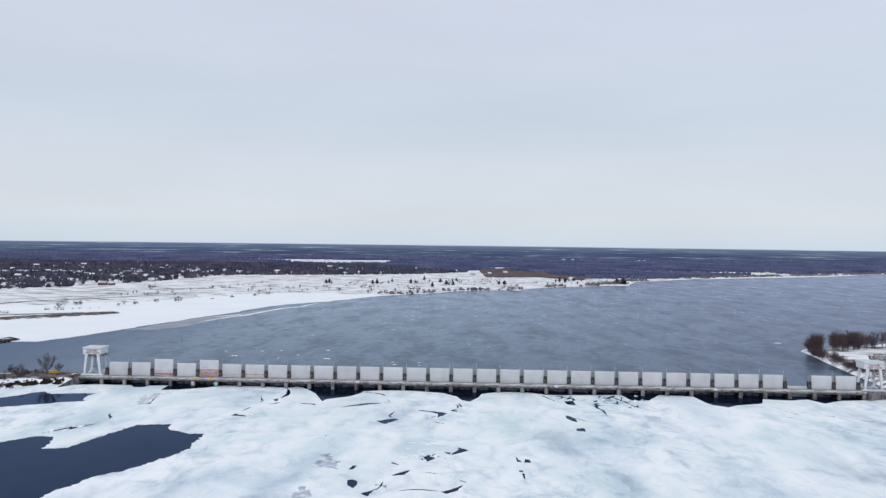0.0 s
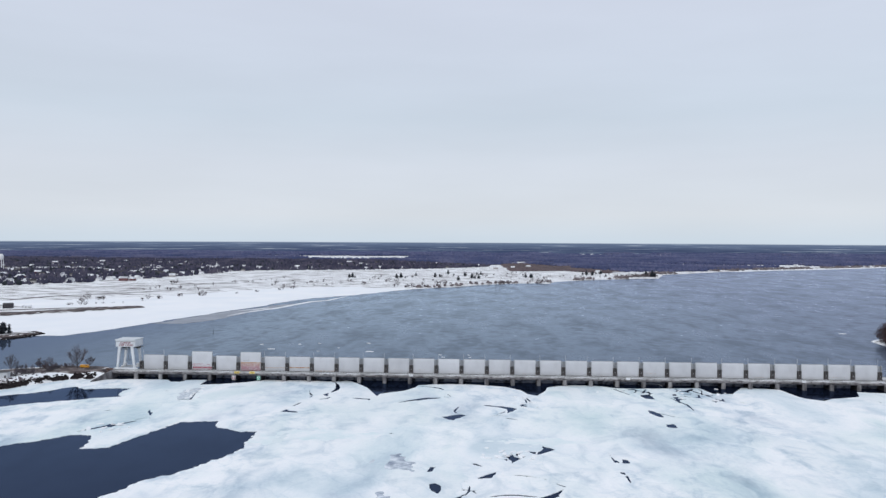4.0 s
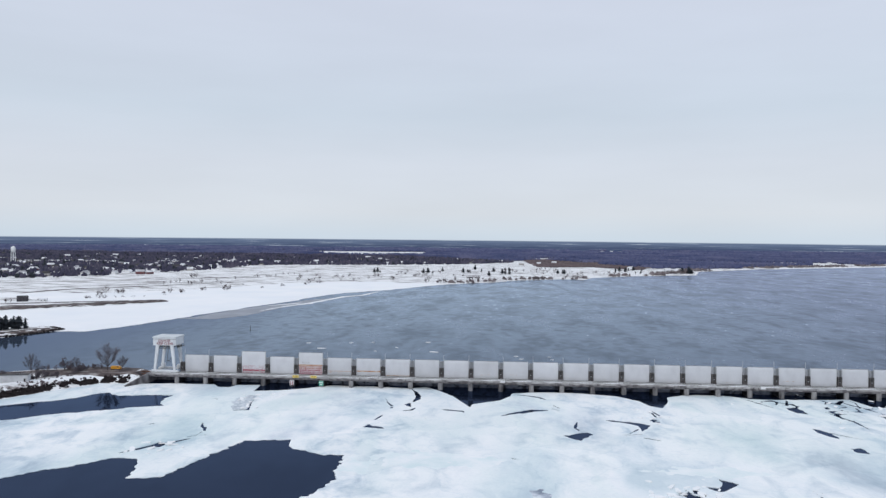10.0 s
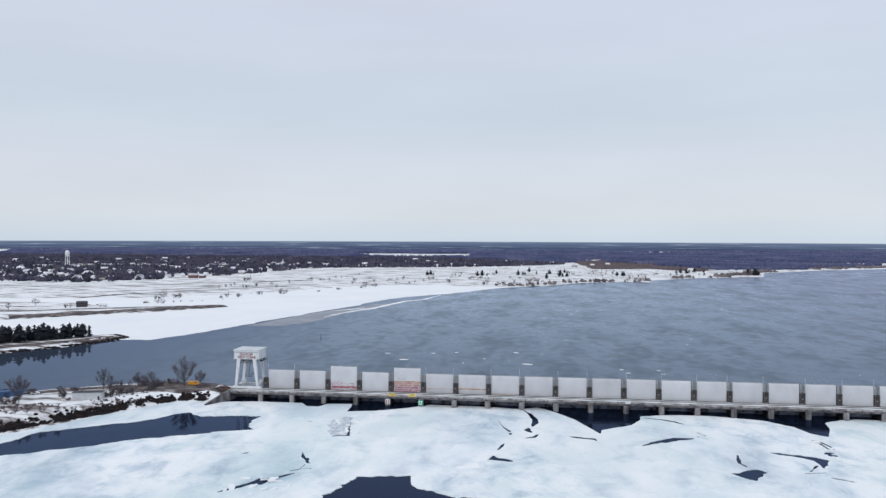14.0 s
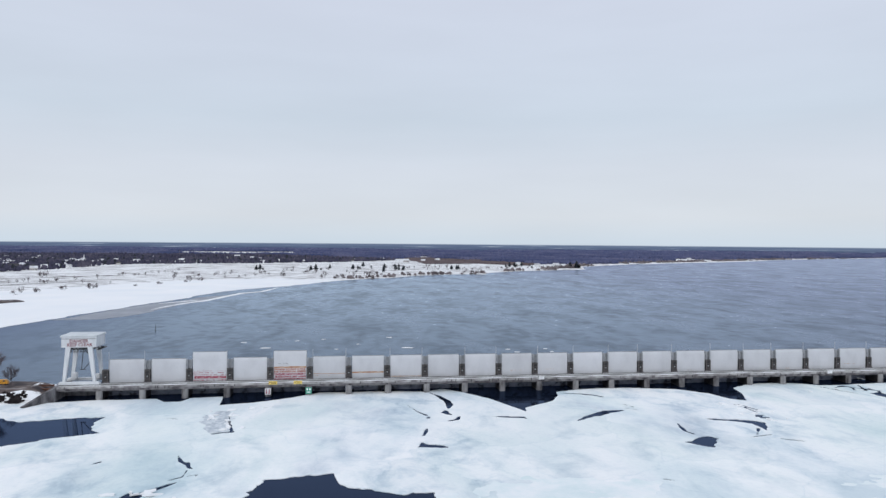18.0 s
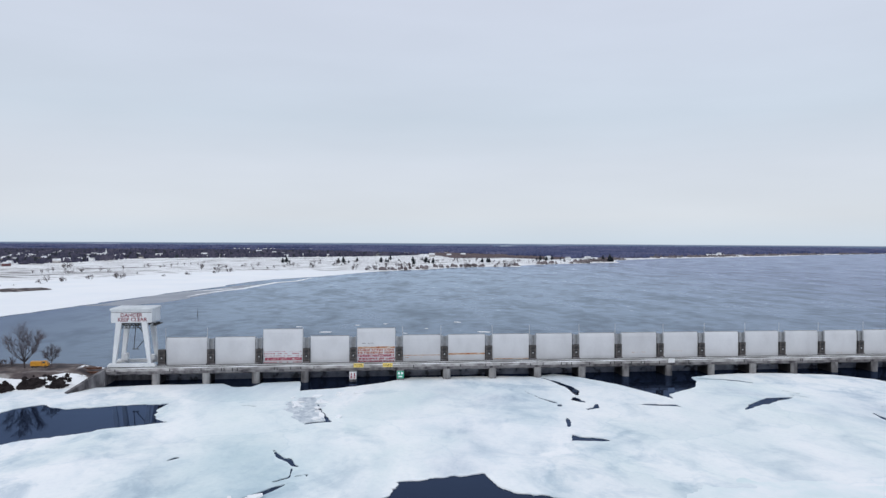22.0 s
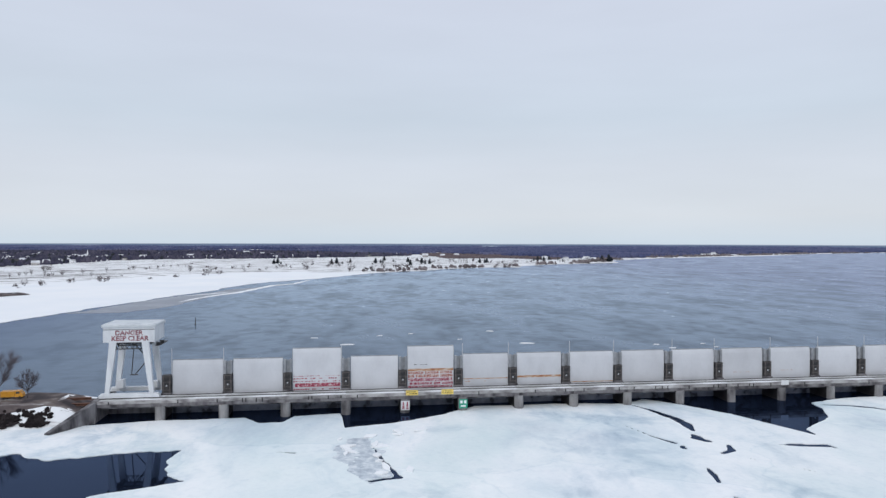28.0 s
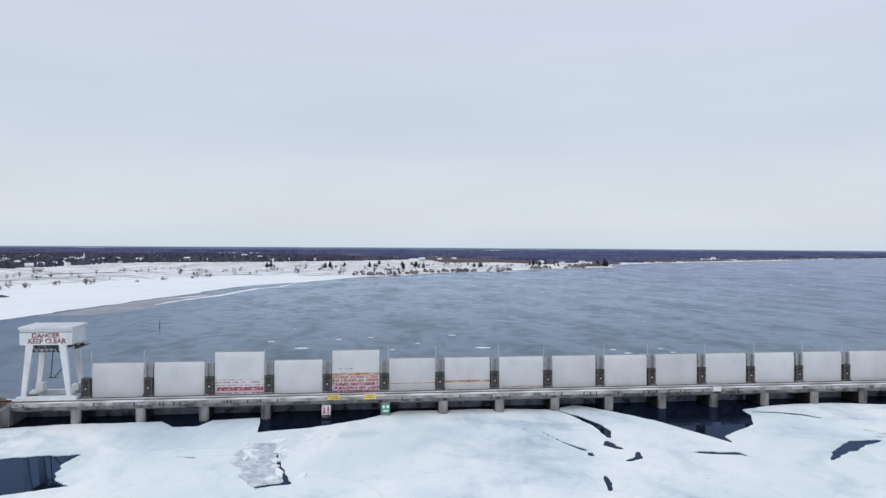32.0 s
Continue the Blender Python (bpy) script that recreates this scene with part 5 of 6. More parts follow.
def planted(src, x, y, scale, turn, first, group, sink=0.0, z=None):
    m = pose(x, y, (height_at(x, y) if z is None else z) - sink, 0, 0, turn)
    if first:
        src.matrix_basis = m
        src.scale = (scale,) * 3
        ob = src
    else:
        ob = copy_thing(src, m)
        ob.scale = (scale,) * 3
    return tagged(ob, group=group)


class Grove:
    """Gives a tree of several kinds in turn, the first of each kind being the original."""

    def __init__(self, kinds, group):
        self.kinds, self.used, self.group = kinds, [False] * len(kinds), group

    def plant(self, n, x, y, scale, turn, z=None):
        i = n % len(self.kinds)
        ob = planted(self.kinds[i], x, y, scale, turn, not self.used[i], self.group, z=z)
        self.used[i] = True
        return ob


bank = Grove([fan_tree(11, 16, 13.5, "tall leafless tree with a spreading crown on the bank", twigs=6500, limbs=17, low=0.2), fan_tree(12, 11, 10, "leafless tree with a rounded crown on the bank", twigs=4000, limbs=14, low=0.22), fan_tree(15, 9, 6.5, "small leafless tree with dense twigs on the bank", twigs=3800, limbs=14, low=0.28)], "trees on the near bank")
for n, (x, y, s) in enumerate(((-52, 3, 1.0), (-93.5, -13, 1.0), (-42.6, 4, 0.95), (-124, -44, 0.78), (-72, 0, 0.72), (-107, -32, 0.62), (-160, -46, 0.8), (-132, -30, 0.7), (-84, 4, 0.55))):
    bank.plant(n, x, y, s, 70 * n)
thicket = Grove([fan_tree(17, 8, 5.5, "dense leafless reddish brush on the bank", "bare_brush", 2200, 14, RED_TWIG, 0.08, 1.2), fan_tree(18, 5.5, 6.5, "low leafless brush on the bank", "bare_brush", 2000, 14, RED_TWIG, 0.06, 1.2)], "brush on the near bank")
for n, (x, y, s) in enumerate(((-79, -1, 1.0), (-70, 2, 0.85), (-76, 1, 0.7), (-74, -2, 0.75), (-87, -6, 0.55), (-90, -8, 0.8), (-82, -5, 0.5), (-66, 3, 0.6), (-58, 6, 0.5), (-62, 5, 0.6), (-98, -70, 0.55), (-92, -67, 0.65), (-87, -62, 0.55), (-82, -57, 0.6), (-77, -56, 0.5), (-108, -66, 0.7), (-103, -72, 0.5), (-113, -72, 0.6))):
    thicket.plant(n, x, y, s, 50 * n)
shrubs = Grove([shrub(21, 3.4, "low leafless brown shrub in the snow"), shrub(22, 3.0, "leafless brown thicket in the snow"), shrub(23, 2.6, "small bare shrub beside the rocks")], "shrubs on the near bank")
rnd = random.Random(5)
n = 0
for _ in range(120):
    x, y = rnd.uniform(-160, -62), 0
    y = -0.9 * (-60 - x) * 0.6 - 12 + rnd.uniform(-10, 22)
    if 2.0 < height_at(x, y) and not (-124 < x < -84 and -48 < y < -6 and rnd.random() < 0.85):
        shrubs.plant(n, x, y, rnd.uniform(0.5, 1.15), rnd.uniform(0, 360))
        n += 1
isle_trees = Grove([conifer(31, 17, "dark green conifer on the wooded point", 1.7), conifer(32, 15, "dark bushy conifer on the wooded point", 1.6), conifer(33, 19, "tall dark conifer on the wooded point", 1.6)], "conifers on the wooded point")
rnd = random.Random(6)
n = 0
for i in range(100):
    t = i / 99
    x = -252 - 98 * t + rnd.gauss(0, 3.2)
    y = 204 - 104 * t + rnd.gauss(0, 4.2)
    if height_at(x, y) > 0.35:
        isle_trees.plant(rnd.randrange(3) if n > 3 else n, x, y, rnd.uniform(0.5, 0.95), rnd.uniform(0, 360))
        n += 1
wood = Grove([fan_tree(41, 19, 11, "leafless reddish-brown tree in a dense shore wood", twigs=2200, limbs=12, mat=RED_TWIG, low=0.16, fat=2.2), fan_tree(42, 17, 12, "leafless brown tree in a dense shore wood", twigs=2200, limbs=12, mat=RED_TWIG, low=0.14, fat=2.2),
              fan_tree(43, 7.5, 8, "low leafless reddish brush on the shore", "bare_brush", 1700, 15, RED_TWIG, 0.05, 2.2)], "trees of the shore wood")
rnd = random.Random(7)


def plant_wood(kind, x, y, s):
    if height_at(x, y) > 0.25:
        wood.plant(kind, x, y, s, rnd.uniform(0, 360))


for i in range(15):                              # clump on the tip
    plant_wood(i % 2, rnd.gauss(672, 4.0), rnd.gauss(222, 7), rnd.uniform(0.75, 1.05))
for i in range(64):                              # brush behind the white water's edge
    t = rnd.random()
    plant_wood(2, 661.5 - 15 * t + rnd.uniform(0, 9), 218 - 122 * t + rnd.gauss(0, 3), rnd.uniform(0.6, 1.15))
for i in range(46):                              # row along the back of the snow field
    x = 697 + 38 * rnd.random() if i < 26 else rnd.uniform(738, 860)
    plant_wood(i % 2, x, 237 + (x - 697) * 0.30 + rnd.gauss(0, 4), rnd.uniform(0.75, 1.12))
for i in range(40):                              # brush inland
    plant_wood(2, rnd.uniform(690, 760), rnd.uniform(110, 168), rnd.uniform(0.7, 1.3))
for i in range(24):
    plant_wood(2, rnd.uniform(652, 700), rnd.uniform(40, 110), rnd.uniform(0.5, 0.9))


# ---- near bank: road, rocks, small buildings ----
def drape(name, line, width, lift, mat, label, category, steps=3.0):
    """A strip laid over the ground along a line."""
    pts = [Vector((x, y, 0)) for x, y in line]
    f, prev = Form(), None
    for a, b in zip(pts, pts[1:]):
        k = max(1, int((b - a).length / steps))
        for i in range(k + (1 if b is pts[-1] else 0)):
            p = a + (b - a) * (i / k)
            d = (b - a).normalized()
            s = Vector((-d.y, d.x, 0))
            row = []
            for u in (-1, -0.33, 0.33, 1):
                w = width / 2 * (1 + 0.12 * math.sin(p.x * 0.31 + u) + 0.1 * math.sin(p.y * 0.7))
                q = p + s * (u * w)
                row.append(len(f.v))
                f.v.append((q.x, q.y, height_at(q.x, q.y) + lift))
            if prev:
                f.f += [(prev[j], prev[j + 1], row[j + 1], row[j]) for j in range(3)]
            prev = row
    return mesh_thing(name, f, mat, label, category, kind="structure")


EARTH = material("bare_earth", [(0.36, (0.032, 0.025, 0.028)), (0.47, (0.075, 0.058, 0.058)), (0.58, (0.135, 0.108, 0.100)), (0.68, (0.30, 0.28, 0.27))], scale=0.16, rough=0.95, fine=0.25)
drape("road", [(-18, 2), (-45, 5), (-78, 0), (-112, -16), (-170, -58), (-250, -125)], 7.0, 0.12, EARTH, "wet brown gravel road on the bank", "road")
drape("verge", [(-20, 13), (-60, 17), (-95, 8), (-132, -12), (-185, -53)], 23.0, 0.10, EARTH, "strip of bare brown grass along the shore", "verge")

drape("verge", [(-20, -1), (-45, -4), (-62, -8), (-80, -17)], 11.0, 0.14, EARTH, "bare brown ground beside the bank road", "verge")
drape("snow_bank", [(-23, -9), (-33, -8.5), (-42, -11), (-53, -15), (-66, -25), (-80, -38), (-92, -54)], 6.5, 0.18, SHELF, "white snow lying above the bank rocks", "snow")


def boulder(seed, r):
    rnd_ = random.Random(seed)
    f = Form()
    rings = []
    for z, k in ((-0.5, 0.75), (0.1, 1.0), (0.55, 0.7)):
        rings.append([(r * k * rnd_.uniform(0.75, 1.2) * math.cos(t), r * k * rnd_.uniform(0.75, 1.2) * math.sin(t), r * z + rnd_.uniform(-0.1, 0.1)) for t in [i * math.pi / 3 + rnd_.uniform(-0.2, 0.2) for i in range(6)]])
    return f.loft(rings).mesh("rock", ROCK)


rocks = [boulder(i, 1.0) for i in range(6)]
riprap = empty("riprap", pose(0, 0, 0), "band of dark broken rocks along the bank", "rocks")
edge = [(-118, -118), (-93, -88), (-76, -62), (-60, -36), (-46, -17), (-30, -15)]
rnd = random.Random(9)
for i in range(330):
    s = rnd.random() * (len(edge) - 1)
    a, b = edge[int(s)], edge[int(s) + 1]
    t = s - int(s)
    inn = abs(rnd.gauss(0, 2.6)) + 1.4
    d = Vector((b[0] - a[0], b[1] - a[1], 0)).normalized()
    x, y = a[0] + t * (b[0] - a[0]) - d.y * inn, a[1] + t * (b[1] - a[1]) + d.x * inn
    if value_noise(np.array([x]), np.array([y]), 9.0)[0] > 0.45:
        continue
    r = part("rock", rocks[i % 6], None, riprap)
    k = rnd.uniform(0.35, 0.85)
    r.matrix_basis = Matrix.LocRotScale((x, y, height_at(x, y) + 0.25 * k), Euler((0, 0, rnd.uniform(0, 6.3))), (k * 1.25, k, k * 0.8))

isle_rock = empty("rocky_edge", pose(0, 0, 0), "dark rocky edge of the wooded point", "rocks")
edge = [(-420, -5), (-335, 40), (-265, 123), (-239, 157), (-221, 201), (-218, 217), (-240, 233)]
for i in range(230):
    s = rnd.random() * (len(edge) - 1)
    a, b = edge[int(s)], edge[int(s) + 1]
    t = s - int(s)
    inn = rnd.uniform(-0.5, 3.5)
    d = Vector((b[0] - a[0], b[1] - a[1], 0)).normalized()
    x, y = a[0] + t * (b[0] - a[0]) - d.y * inn, a[1] + t * (b[1] - a[1]) + d.x * inn
    r = part("rock", rocks[i % 6], None, isle_rock)
    k = rnd.uniform(0.8, 1.5)
    r.matrix_basis = Matrix.LocRotScale((x, y, max(height_at(x, y), 0) + 0.2 * k), Euler((0, 0, rnd.uniform(0, 6.3))), (k * 1.7, k * 1.3, k * 0.8))
drape("verge", [(-222, 213), (-246, 176), (-280, 138), (-340, 72)], 16.0, 0.10, EARTH, "bare brown ground along the wooded point", "verge")
drape("verge", [(-236, 226), (-252, 222), (-264, 208)], 8.0, 0.12, EARTH, "bare brown ground on the tip of the point", "verge")
drape("verge", [(-257, 513), (-290, 478), (-330, 438), (-370, 402), (-440, 340)], 27.0, 0.3, EARTH, "dark earth breakwater", "verge", 6.0)
drape("verge", [(-300, 492), (-345, 468), (-400, 436), (-470, 398), (-560, 380)], 10.0, 0.3, EARTH, "bare brown ground beside the frozen harbour", "verge", 6.0)


def shed(name, x, y, turn, L, W, H, wall, roof, label, pitch=0.25, parts_=2, group="", category="house"):
    """A small building: walls, gable roof, windows and a door."""
    z = height_at(x, y) - 0.4
    ob = empty(name, pose(x, y, z, 0, 0, turn), label, category, group)
    part("wall", Form().box(-L / 2, L / 2, -W / 2, W / 2, 0, H + 0.4), wall, ob)
    o = 0.35
    part("roof", Form().loft([[(-L / 2 - o, -W / 2 - o, H + 0.4), (-L / 2 - o, W / 2 + o, H + 0.4), (-L / 2 - o, 0, H + 0.4 + W * pitch + 0.1)], [(L / 2 + o, -W / 2 - o, H + 0.4), (L / 2 + o, W / 2 + o, H + 0.4), (L / 2 + o, 0, H + 0.4 + W * pitch + 0.1)]]), roof, ob)
    for i in range(parts_):
        xw = -L / 2 + L * (i + 0.7) / (parts_ + 0.4)
        part("window", Form().box(xw - 0.6, xw + 0.6, -W / 2 - 0.04, -W / 2 + 0.02, 1.5, 2.8), GLASS, ob)
    part("door", Form().box(L * 0.36, L * 0.36 + 1.0, -W / 2 - 0.05, -W / 2 + 0.02, 0.3, 2.4), STEEL, ob)
    return ob


shed("storage_building", -86.5, -37.5, 15, 15, 5, 4.2, PALE_WALL, STEEL, "long low white storage building beside the bank road", 0.05, 0, category="building")


def service_truck(x, y, turn):
    ob = empty("service_truck", pose(x, y, height_at(x, y) + 0.12, 0, 0, turn), "orange-yellow service truck parked on the bank road", "truck")
    ORANGE = material("truck_paint", grey((0.62, 0.27, 0.02), (0.72, 0.34, 0.03)), scale=1.0, rough=0.4)
    part("bed", Form().loft([[(-3.0, -1.15, 0.7), (0.9, -1.15, 0.7), (0.9, 1.15, 0.7), (-3.0, 1.15, 0.7)], [(-3.0, -1.2, 2.4), (0.9, -1.2, 2.4), (0.9, 1.2, 2.4), (-3.0, 1.2, 2.4)]]), ORANGE, ob)
    part("cab", Form().loft([[(1.0, -1.1, 0.6), (3.2, -1.1, 0.6), (3.2, 1.1, 0.6), (1.0, 1.1, 0.6)], [(1.0, -1.1, 1.6), (3.2, -1.1, 1.5), (3.2, 1.1, 1.5), (1.0, 1.1, 1.6)], [(1.1, -1.0, 2.5), (2.4, -1.0, 2.5), (2.4, 1.0, 2.5), (1.1, 1.0, 2.5)]]), ORANGE, ob)
    part("window", Form().box(1.3, 2.3, -1.12, -1.02, 1.65, 2.3), GLASS, ob)
    for wx in (-2.2, -1.1, 2.4):
        for wy in (-1.0, 1.0):
            w = part("wheel", Form().rod((wx, wy - 0.15, 0.42), (wx, wy + 0.15, 0.42), 0.45, 0.45, 12, True), BLACK, ob)


service_truck(-47, 4, 4)
CONT = material("blue_paint", grey((0.03, 0.10, 0.24), (0.05, 0.14, 0.32)), scale=0.6, rough=0.5)
c = empty("container", pose(-134, -37, height_at(-134, -37), 0, 0, 30), "blue steel container beside the bank road", "container")
part("body", Form().box(-6, 6, -1.3, 1.3, 0.1, 3.2), CONT, c)
for x in (-5.9, -3, 0, 3, 5.9):
    part("rib", Form().box(x - 0.1, x + 0.1, -1.36, -1.3, 0.1, 3.2), CONT, c)
car = empty("parked_car", pose(-124, -30, height_at(-124, -30) + 0.1, 0, 0, 30), "white car parked beside the bank road", "car")
part("body", Form().loft([[(-2.2, -0.9, 0.35), (2.2, -0.9, 0.35), (2.2, 0.9, 0.35), (-2.2, 0.9, 0.35)], [(-2.2, -0.9, 0.95), (2.2, -0.9, 0.85), (2.2, 0.9, 0.85), (-2.2, 0.9, 0.95)], [(-1.6, -0.75, 1.5), (0.7, -0.75, 1.5), (0.7, 0.75, 1.5), (-1.6, 0.75, 1.5)]]), WHITE, car)
part("window", Form().box(-1.4, 0.6, -0.86, -0.8, 1.0, 1.4), GLASS, car)
for wx in (-1.4, 1.4):
    for wy in (-0.85, 0.85):
        part("wheel", Form().rod((wx, wy - 0.1, 0.33), (wx, wy + 0.1, 0.33), 0.33, 0.33, 10, True), BLACK, car)

# channel marker and drifting floes above the dam
buoy = empty("channel_marker", pose(-40, 240, 0), "dark channel marker post standing in the river", "buoy")
part("post", Form().rod((0, 0, -1), (0, 0, 4.6), 0.26, 0.16, 8, True), STEEL, buoy)
part("collar", Form().rod((0, 0, -0.2), (0, 0, 0.5), 0.55, 0.45, 10, True), STEEL, buoy)


def floe(seed, r):
    rnd_ = random.Random(seed)
    out = [(r * rnd_.uniform(0.6, 1.2) * math.cos(t) * 1.5, r * rnd_.uniform(0.5, 1.1) * math.sin(t)) for t in [i * 2 * math.pi / 9 for i in range(9)]]
    return Form().prism(out, -0.1, 0.22).mesh("ice_floe", SHELF)


floes = [floe(i, 1.0) for i in range(5)]
for i, (x, y, s) in enumerate(((57, 138, 5.5), (76, 170, 3), (94, 176, 2.5), (119, 150, 2), (143, 182, 4), (152, 131, 6), (219, 118, 3.2), (222, 106, 3), (245, 118, 2.5), (246, 106, 2.2), (39, 165, 3), (665, 301, 7), (104, 129, 2))):
    ob = tagged(new("ice_floe", floes[i % 5]), "small white ice floe drifting on grey water", "ice floe", "drifting floes")
    ob.matrix_basis = Matrix.LocRotScale((x, y, 0), Euler((0, 0, 0.2 * math.sin(i))), (s * 0.42, s * 0.38, 1))
# broken blocks in the churned patches of ice
rnd = random.Random(12)
for i in range(75):
    cx, cy, sx_, sy_ = rnd.choice(((62, -52, 6, 13), (62, -52, 6, 13), (400, -38, 28, 16), (285, -62, 5, 8), (272, -174, 9, 6), (52, -136, 5, 5)))
    x, y = rnd.gauss(cx, sx_), rnd.gauss(cy, sy_)
    ob = tagged(new("ice_block", floes[i % 5]), "tilted block of broken white ice on the ice sheet", "ice block", "broken ice blocks")
    k = rnd.uniform(0.6, 1.9)
    ob.matrix_basis = Matrix.LocRotScale((x, y, 0.28 + 0.05 * k), Euler((rnd.gauss(0, 0.12), rnd.gauss(0, 0.12), rnd.uniform(0, 6.3))), (k, k * 0.8, 1.4))

# ---- far shore: shrubs, conifers, houses, woods ----
far_bare = Grove([fan_tree(51, 13, 10, "leafless tree on the far snowy shore", twigs=700, fat=3.0, mat=SHORE_TWIGS), fan_tree(52, 11, 10, "spreading leafless tree on the far snowy shore", twigs=700, fat=3.0, mat=SHORE_TWIGS, low=0.2), fan_tree(53, 12, 6, "slender leafless tree on the far shore", twigs=600, fat=3.0, mat=SHORE_TWIGS)], "bare trees on the far shore")
far_shrub = Grove([shrub(61, 6.5, "rounded leafless shrub on the far snowy shore", SHORE_TWIGS), shrub(62, 5.5, "leafless brown shrub on the far shore", SHORE_TWIGS)], "shrubs on the far shore")
far_con = Grove([conifer(71, 10, "dark green conifer on the snowy far shore", 1.9), conifer(72, 11, "dark conifer on the snowy far shore", 1.9), conifer(73, 8, "small dark conifer on the snowy far shore", 2.1)], "conifers on the far shore")
rnd = random.Random(21)
spots = [(-93, 1281), (-84, 1283), (-74, 1285), (31, 1311), (41, 1314), (50, 1312), (130, 1362), (137, 1364), (149, 1367), (195, 1230), (228, 1311), (236, 1311), (244, 1308), (366, 1370), (375, 1370), (384, 1374), (392, 1366), (239, 1504), (250, 1510), (74, 1403), (541, 1522), (575, 1531), (566, 1525), (597, 1452), (725, 1515), (738, 1500), (744, 1488), (735, 1492), (720, 1500), (180, 1450), (205, 1420), (160, 1500), (590, 1600), (600, 1610), (612, 1600), (622, 1612), (634, 1600)]
for i, (x, y) in enumerate(spots):
    far_con.plant(i, x + rnd.gauss(0, 3), y + rnd.gauss(0, 3), rnd.uniform(1.4, 1.9) if 700 < x < 760 else rnd.uniform(0.8, 1.35), rnd.uniform(0, 360))
lines = [(-408, 604), (-391, 629), (-384, 630), (-322, 641), (-300, 657), (-287, 707), (-256, 726), (-212, 787), (-189, 834), (-159, 886), (-140, 923), (-9, 1039), (65, 985), (95, 990), (105, 985), (120, 985), (132, 990), (153, 1074), (160, 1085), (182, 1080), (172, 1065), (26, 1147), (297, 1149), (310, 1150), (372, 1190), (390, 1195), (400, 1195), (405, 1190), (270, 1140), (240, 1125), (-430, 990), (690, 1450), (704, 1460), (712, 1466), (690, 1480), (676, 1470), (660, 1450), (640, 1440)]
for i, (x, y) in enumerate(lines):
    far_shrub.plant(i, x, y, rnd.uniform(0.8, 1.4), rnd.uniform(0, 360))
    if i % 3 == 0:
        far_bare.plant(i // 3, x + 6, y + 9, rnd.uniform(0.8, 1.3), rnd.uniform(0, 360))
n = 0
for _ in range(900):
    x = rnd.uniform(-520, 760)
    y = rnd.uniform(640, 1650)
    far = land_distance(np.array([[x]]), np.array([[y]]))[0]
    if not 12 < far[0, 0] < 330 or value_noise(np.array([x]), np.array([y]), 120.0)[0] < 0.12:
        continue
    (far_bare if n % 3 else far_shrub).plant(n, x, y, rnd.uniform(0.4, 0.85), rnd.uniform(0, 360))
    n += 1
    if n > 150:
        break

for line, w in (([(-760, 500), (-617, 546), (-549, 577), (-503, 649), (-439, 708), (-370, 800), (-300, 880)], 10.0), ([(-700, 760), (-594, 838), (-517, 918), (-433, 970), (-330, 1060)], 9.0), ([(-560, 690), (-470, 760), (-395, 850), (-300, 930)], 6.0)):
    drape("ditch", line, w, 0.25, EARTH, "dark ditch line across the snowy field", "ditch", 9.0)
for i, (x, y, s) in enumerate(((-370, 541, 0.95), (-364, 541, 0.85), (-483, 393, 0.9), (-492, 452, 0.9), (-432, 437, 0.6), (-356, 558, 0.5))):
    far_bare.plant(i, x, y, s, 80 * i)
for i, (x, y, s) in enumerate(((-387, 538, 0.9), (-350, 568, 0.8), (-338, 576, 0.6), (-325, 585, 0.7), (-308, 614, 0.6), (-416, 470, 0.5), (-440, 440, 0.7))):
    far_shrub.plant(i, x, y, s, 70 * i)

TOWN = [(-2400, 1000), (-1500, 905), (-740, 905), (-600, 1075), (-520, 1350), (-500, 1600), (-250, 1700), (120, 1850), (300, 2100), (-200, 2600), (-2400, 2600)]
# house kinds, copied along the streets
kinds = []
for i, (wall, roof, wds) in enumerate(((BRICK, SNOW_ROOF, "small house with a snow-covered roof in the town"), (WHITE, SNOW_ROOF, "white clapboard house with a snowy roof"), (BRICK, STEEL, "dark-roofed house among the town trees"), (RED_ROOF, SNOW_ROOF, "red-brown house among bare trees"))):
    kinds.append(shed("house", 0, 0, 0, 12 + i, 9, 4.6 + 0.5 * (i % 2), wall, roof, wds, 0.38, 3, "houses of the town"))
placed = [0] * len(kinds)
rnd = random.Random(31)


def put_house(i, x, y, turn, k=1.0):
    m = pose(x, y, height_at(x, y) - 0.4, 0, 0, turn)
    if placed[i]:
        ob = copy_thing(kinds[i], m)
    else:
        ob = kinds[i]
        ob.matrix_basis = m
    placed[i] += 1
    ob.scale = (k, k, k)
    return ob


put_house(3, -595, 1092, 8, 1.25)
put_house(3, -577, 1100, 82, 1.0)
count = 0
while count < 290:
    x, y = rnd.uniform(-2000, 250), rnd.uniform(905, 2300)
    y = 905 + (y - 905) * rnd.random() ** 0.5
    x, y = round(x / 34) * 34 + rnd.gauss(0, 6), round(y / 60) * 60 + rnd.gauss(0, 8)
    if polygon_distance(np.array([x]), np.array([y]), TOWN)[0] < 5:
        continue
    put_house(rnd.choice((0, 0, 1, 1, 2, 2, 3)) if rnd.random() < 0.4 else rnd.choice((0, 1, 2)), x, y, rnd.choice((0, 90, 12, -8)) + rnd.gauss(0, 4), rnd.uniform(0.8, 1.3))
    count += 1
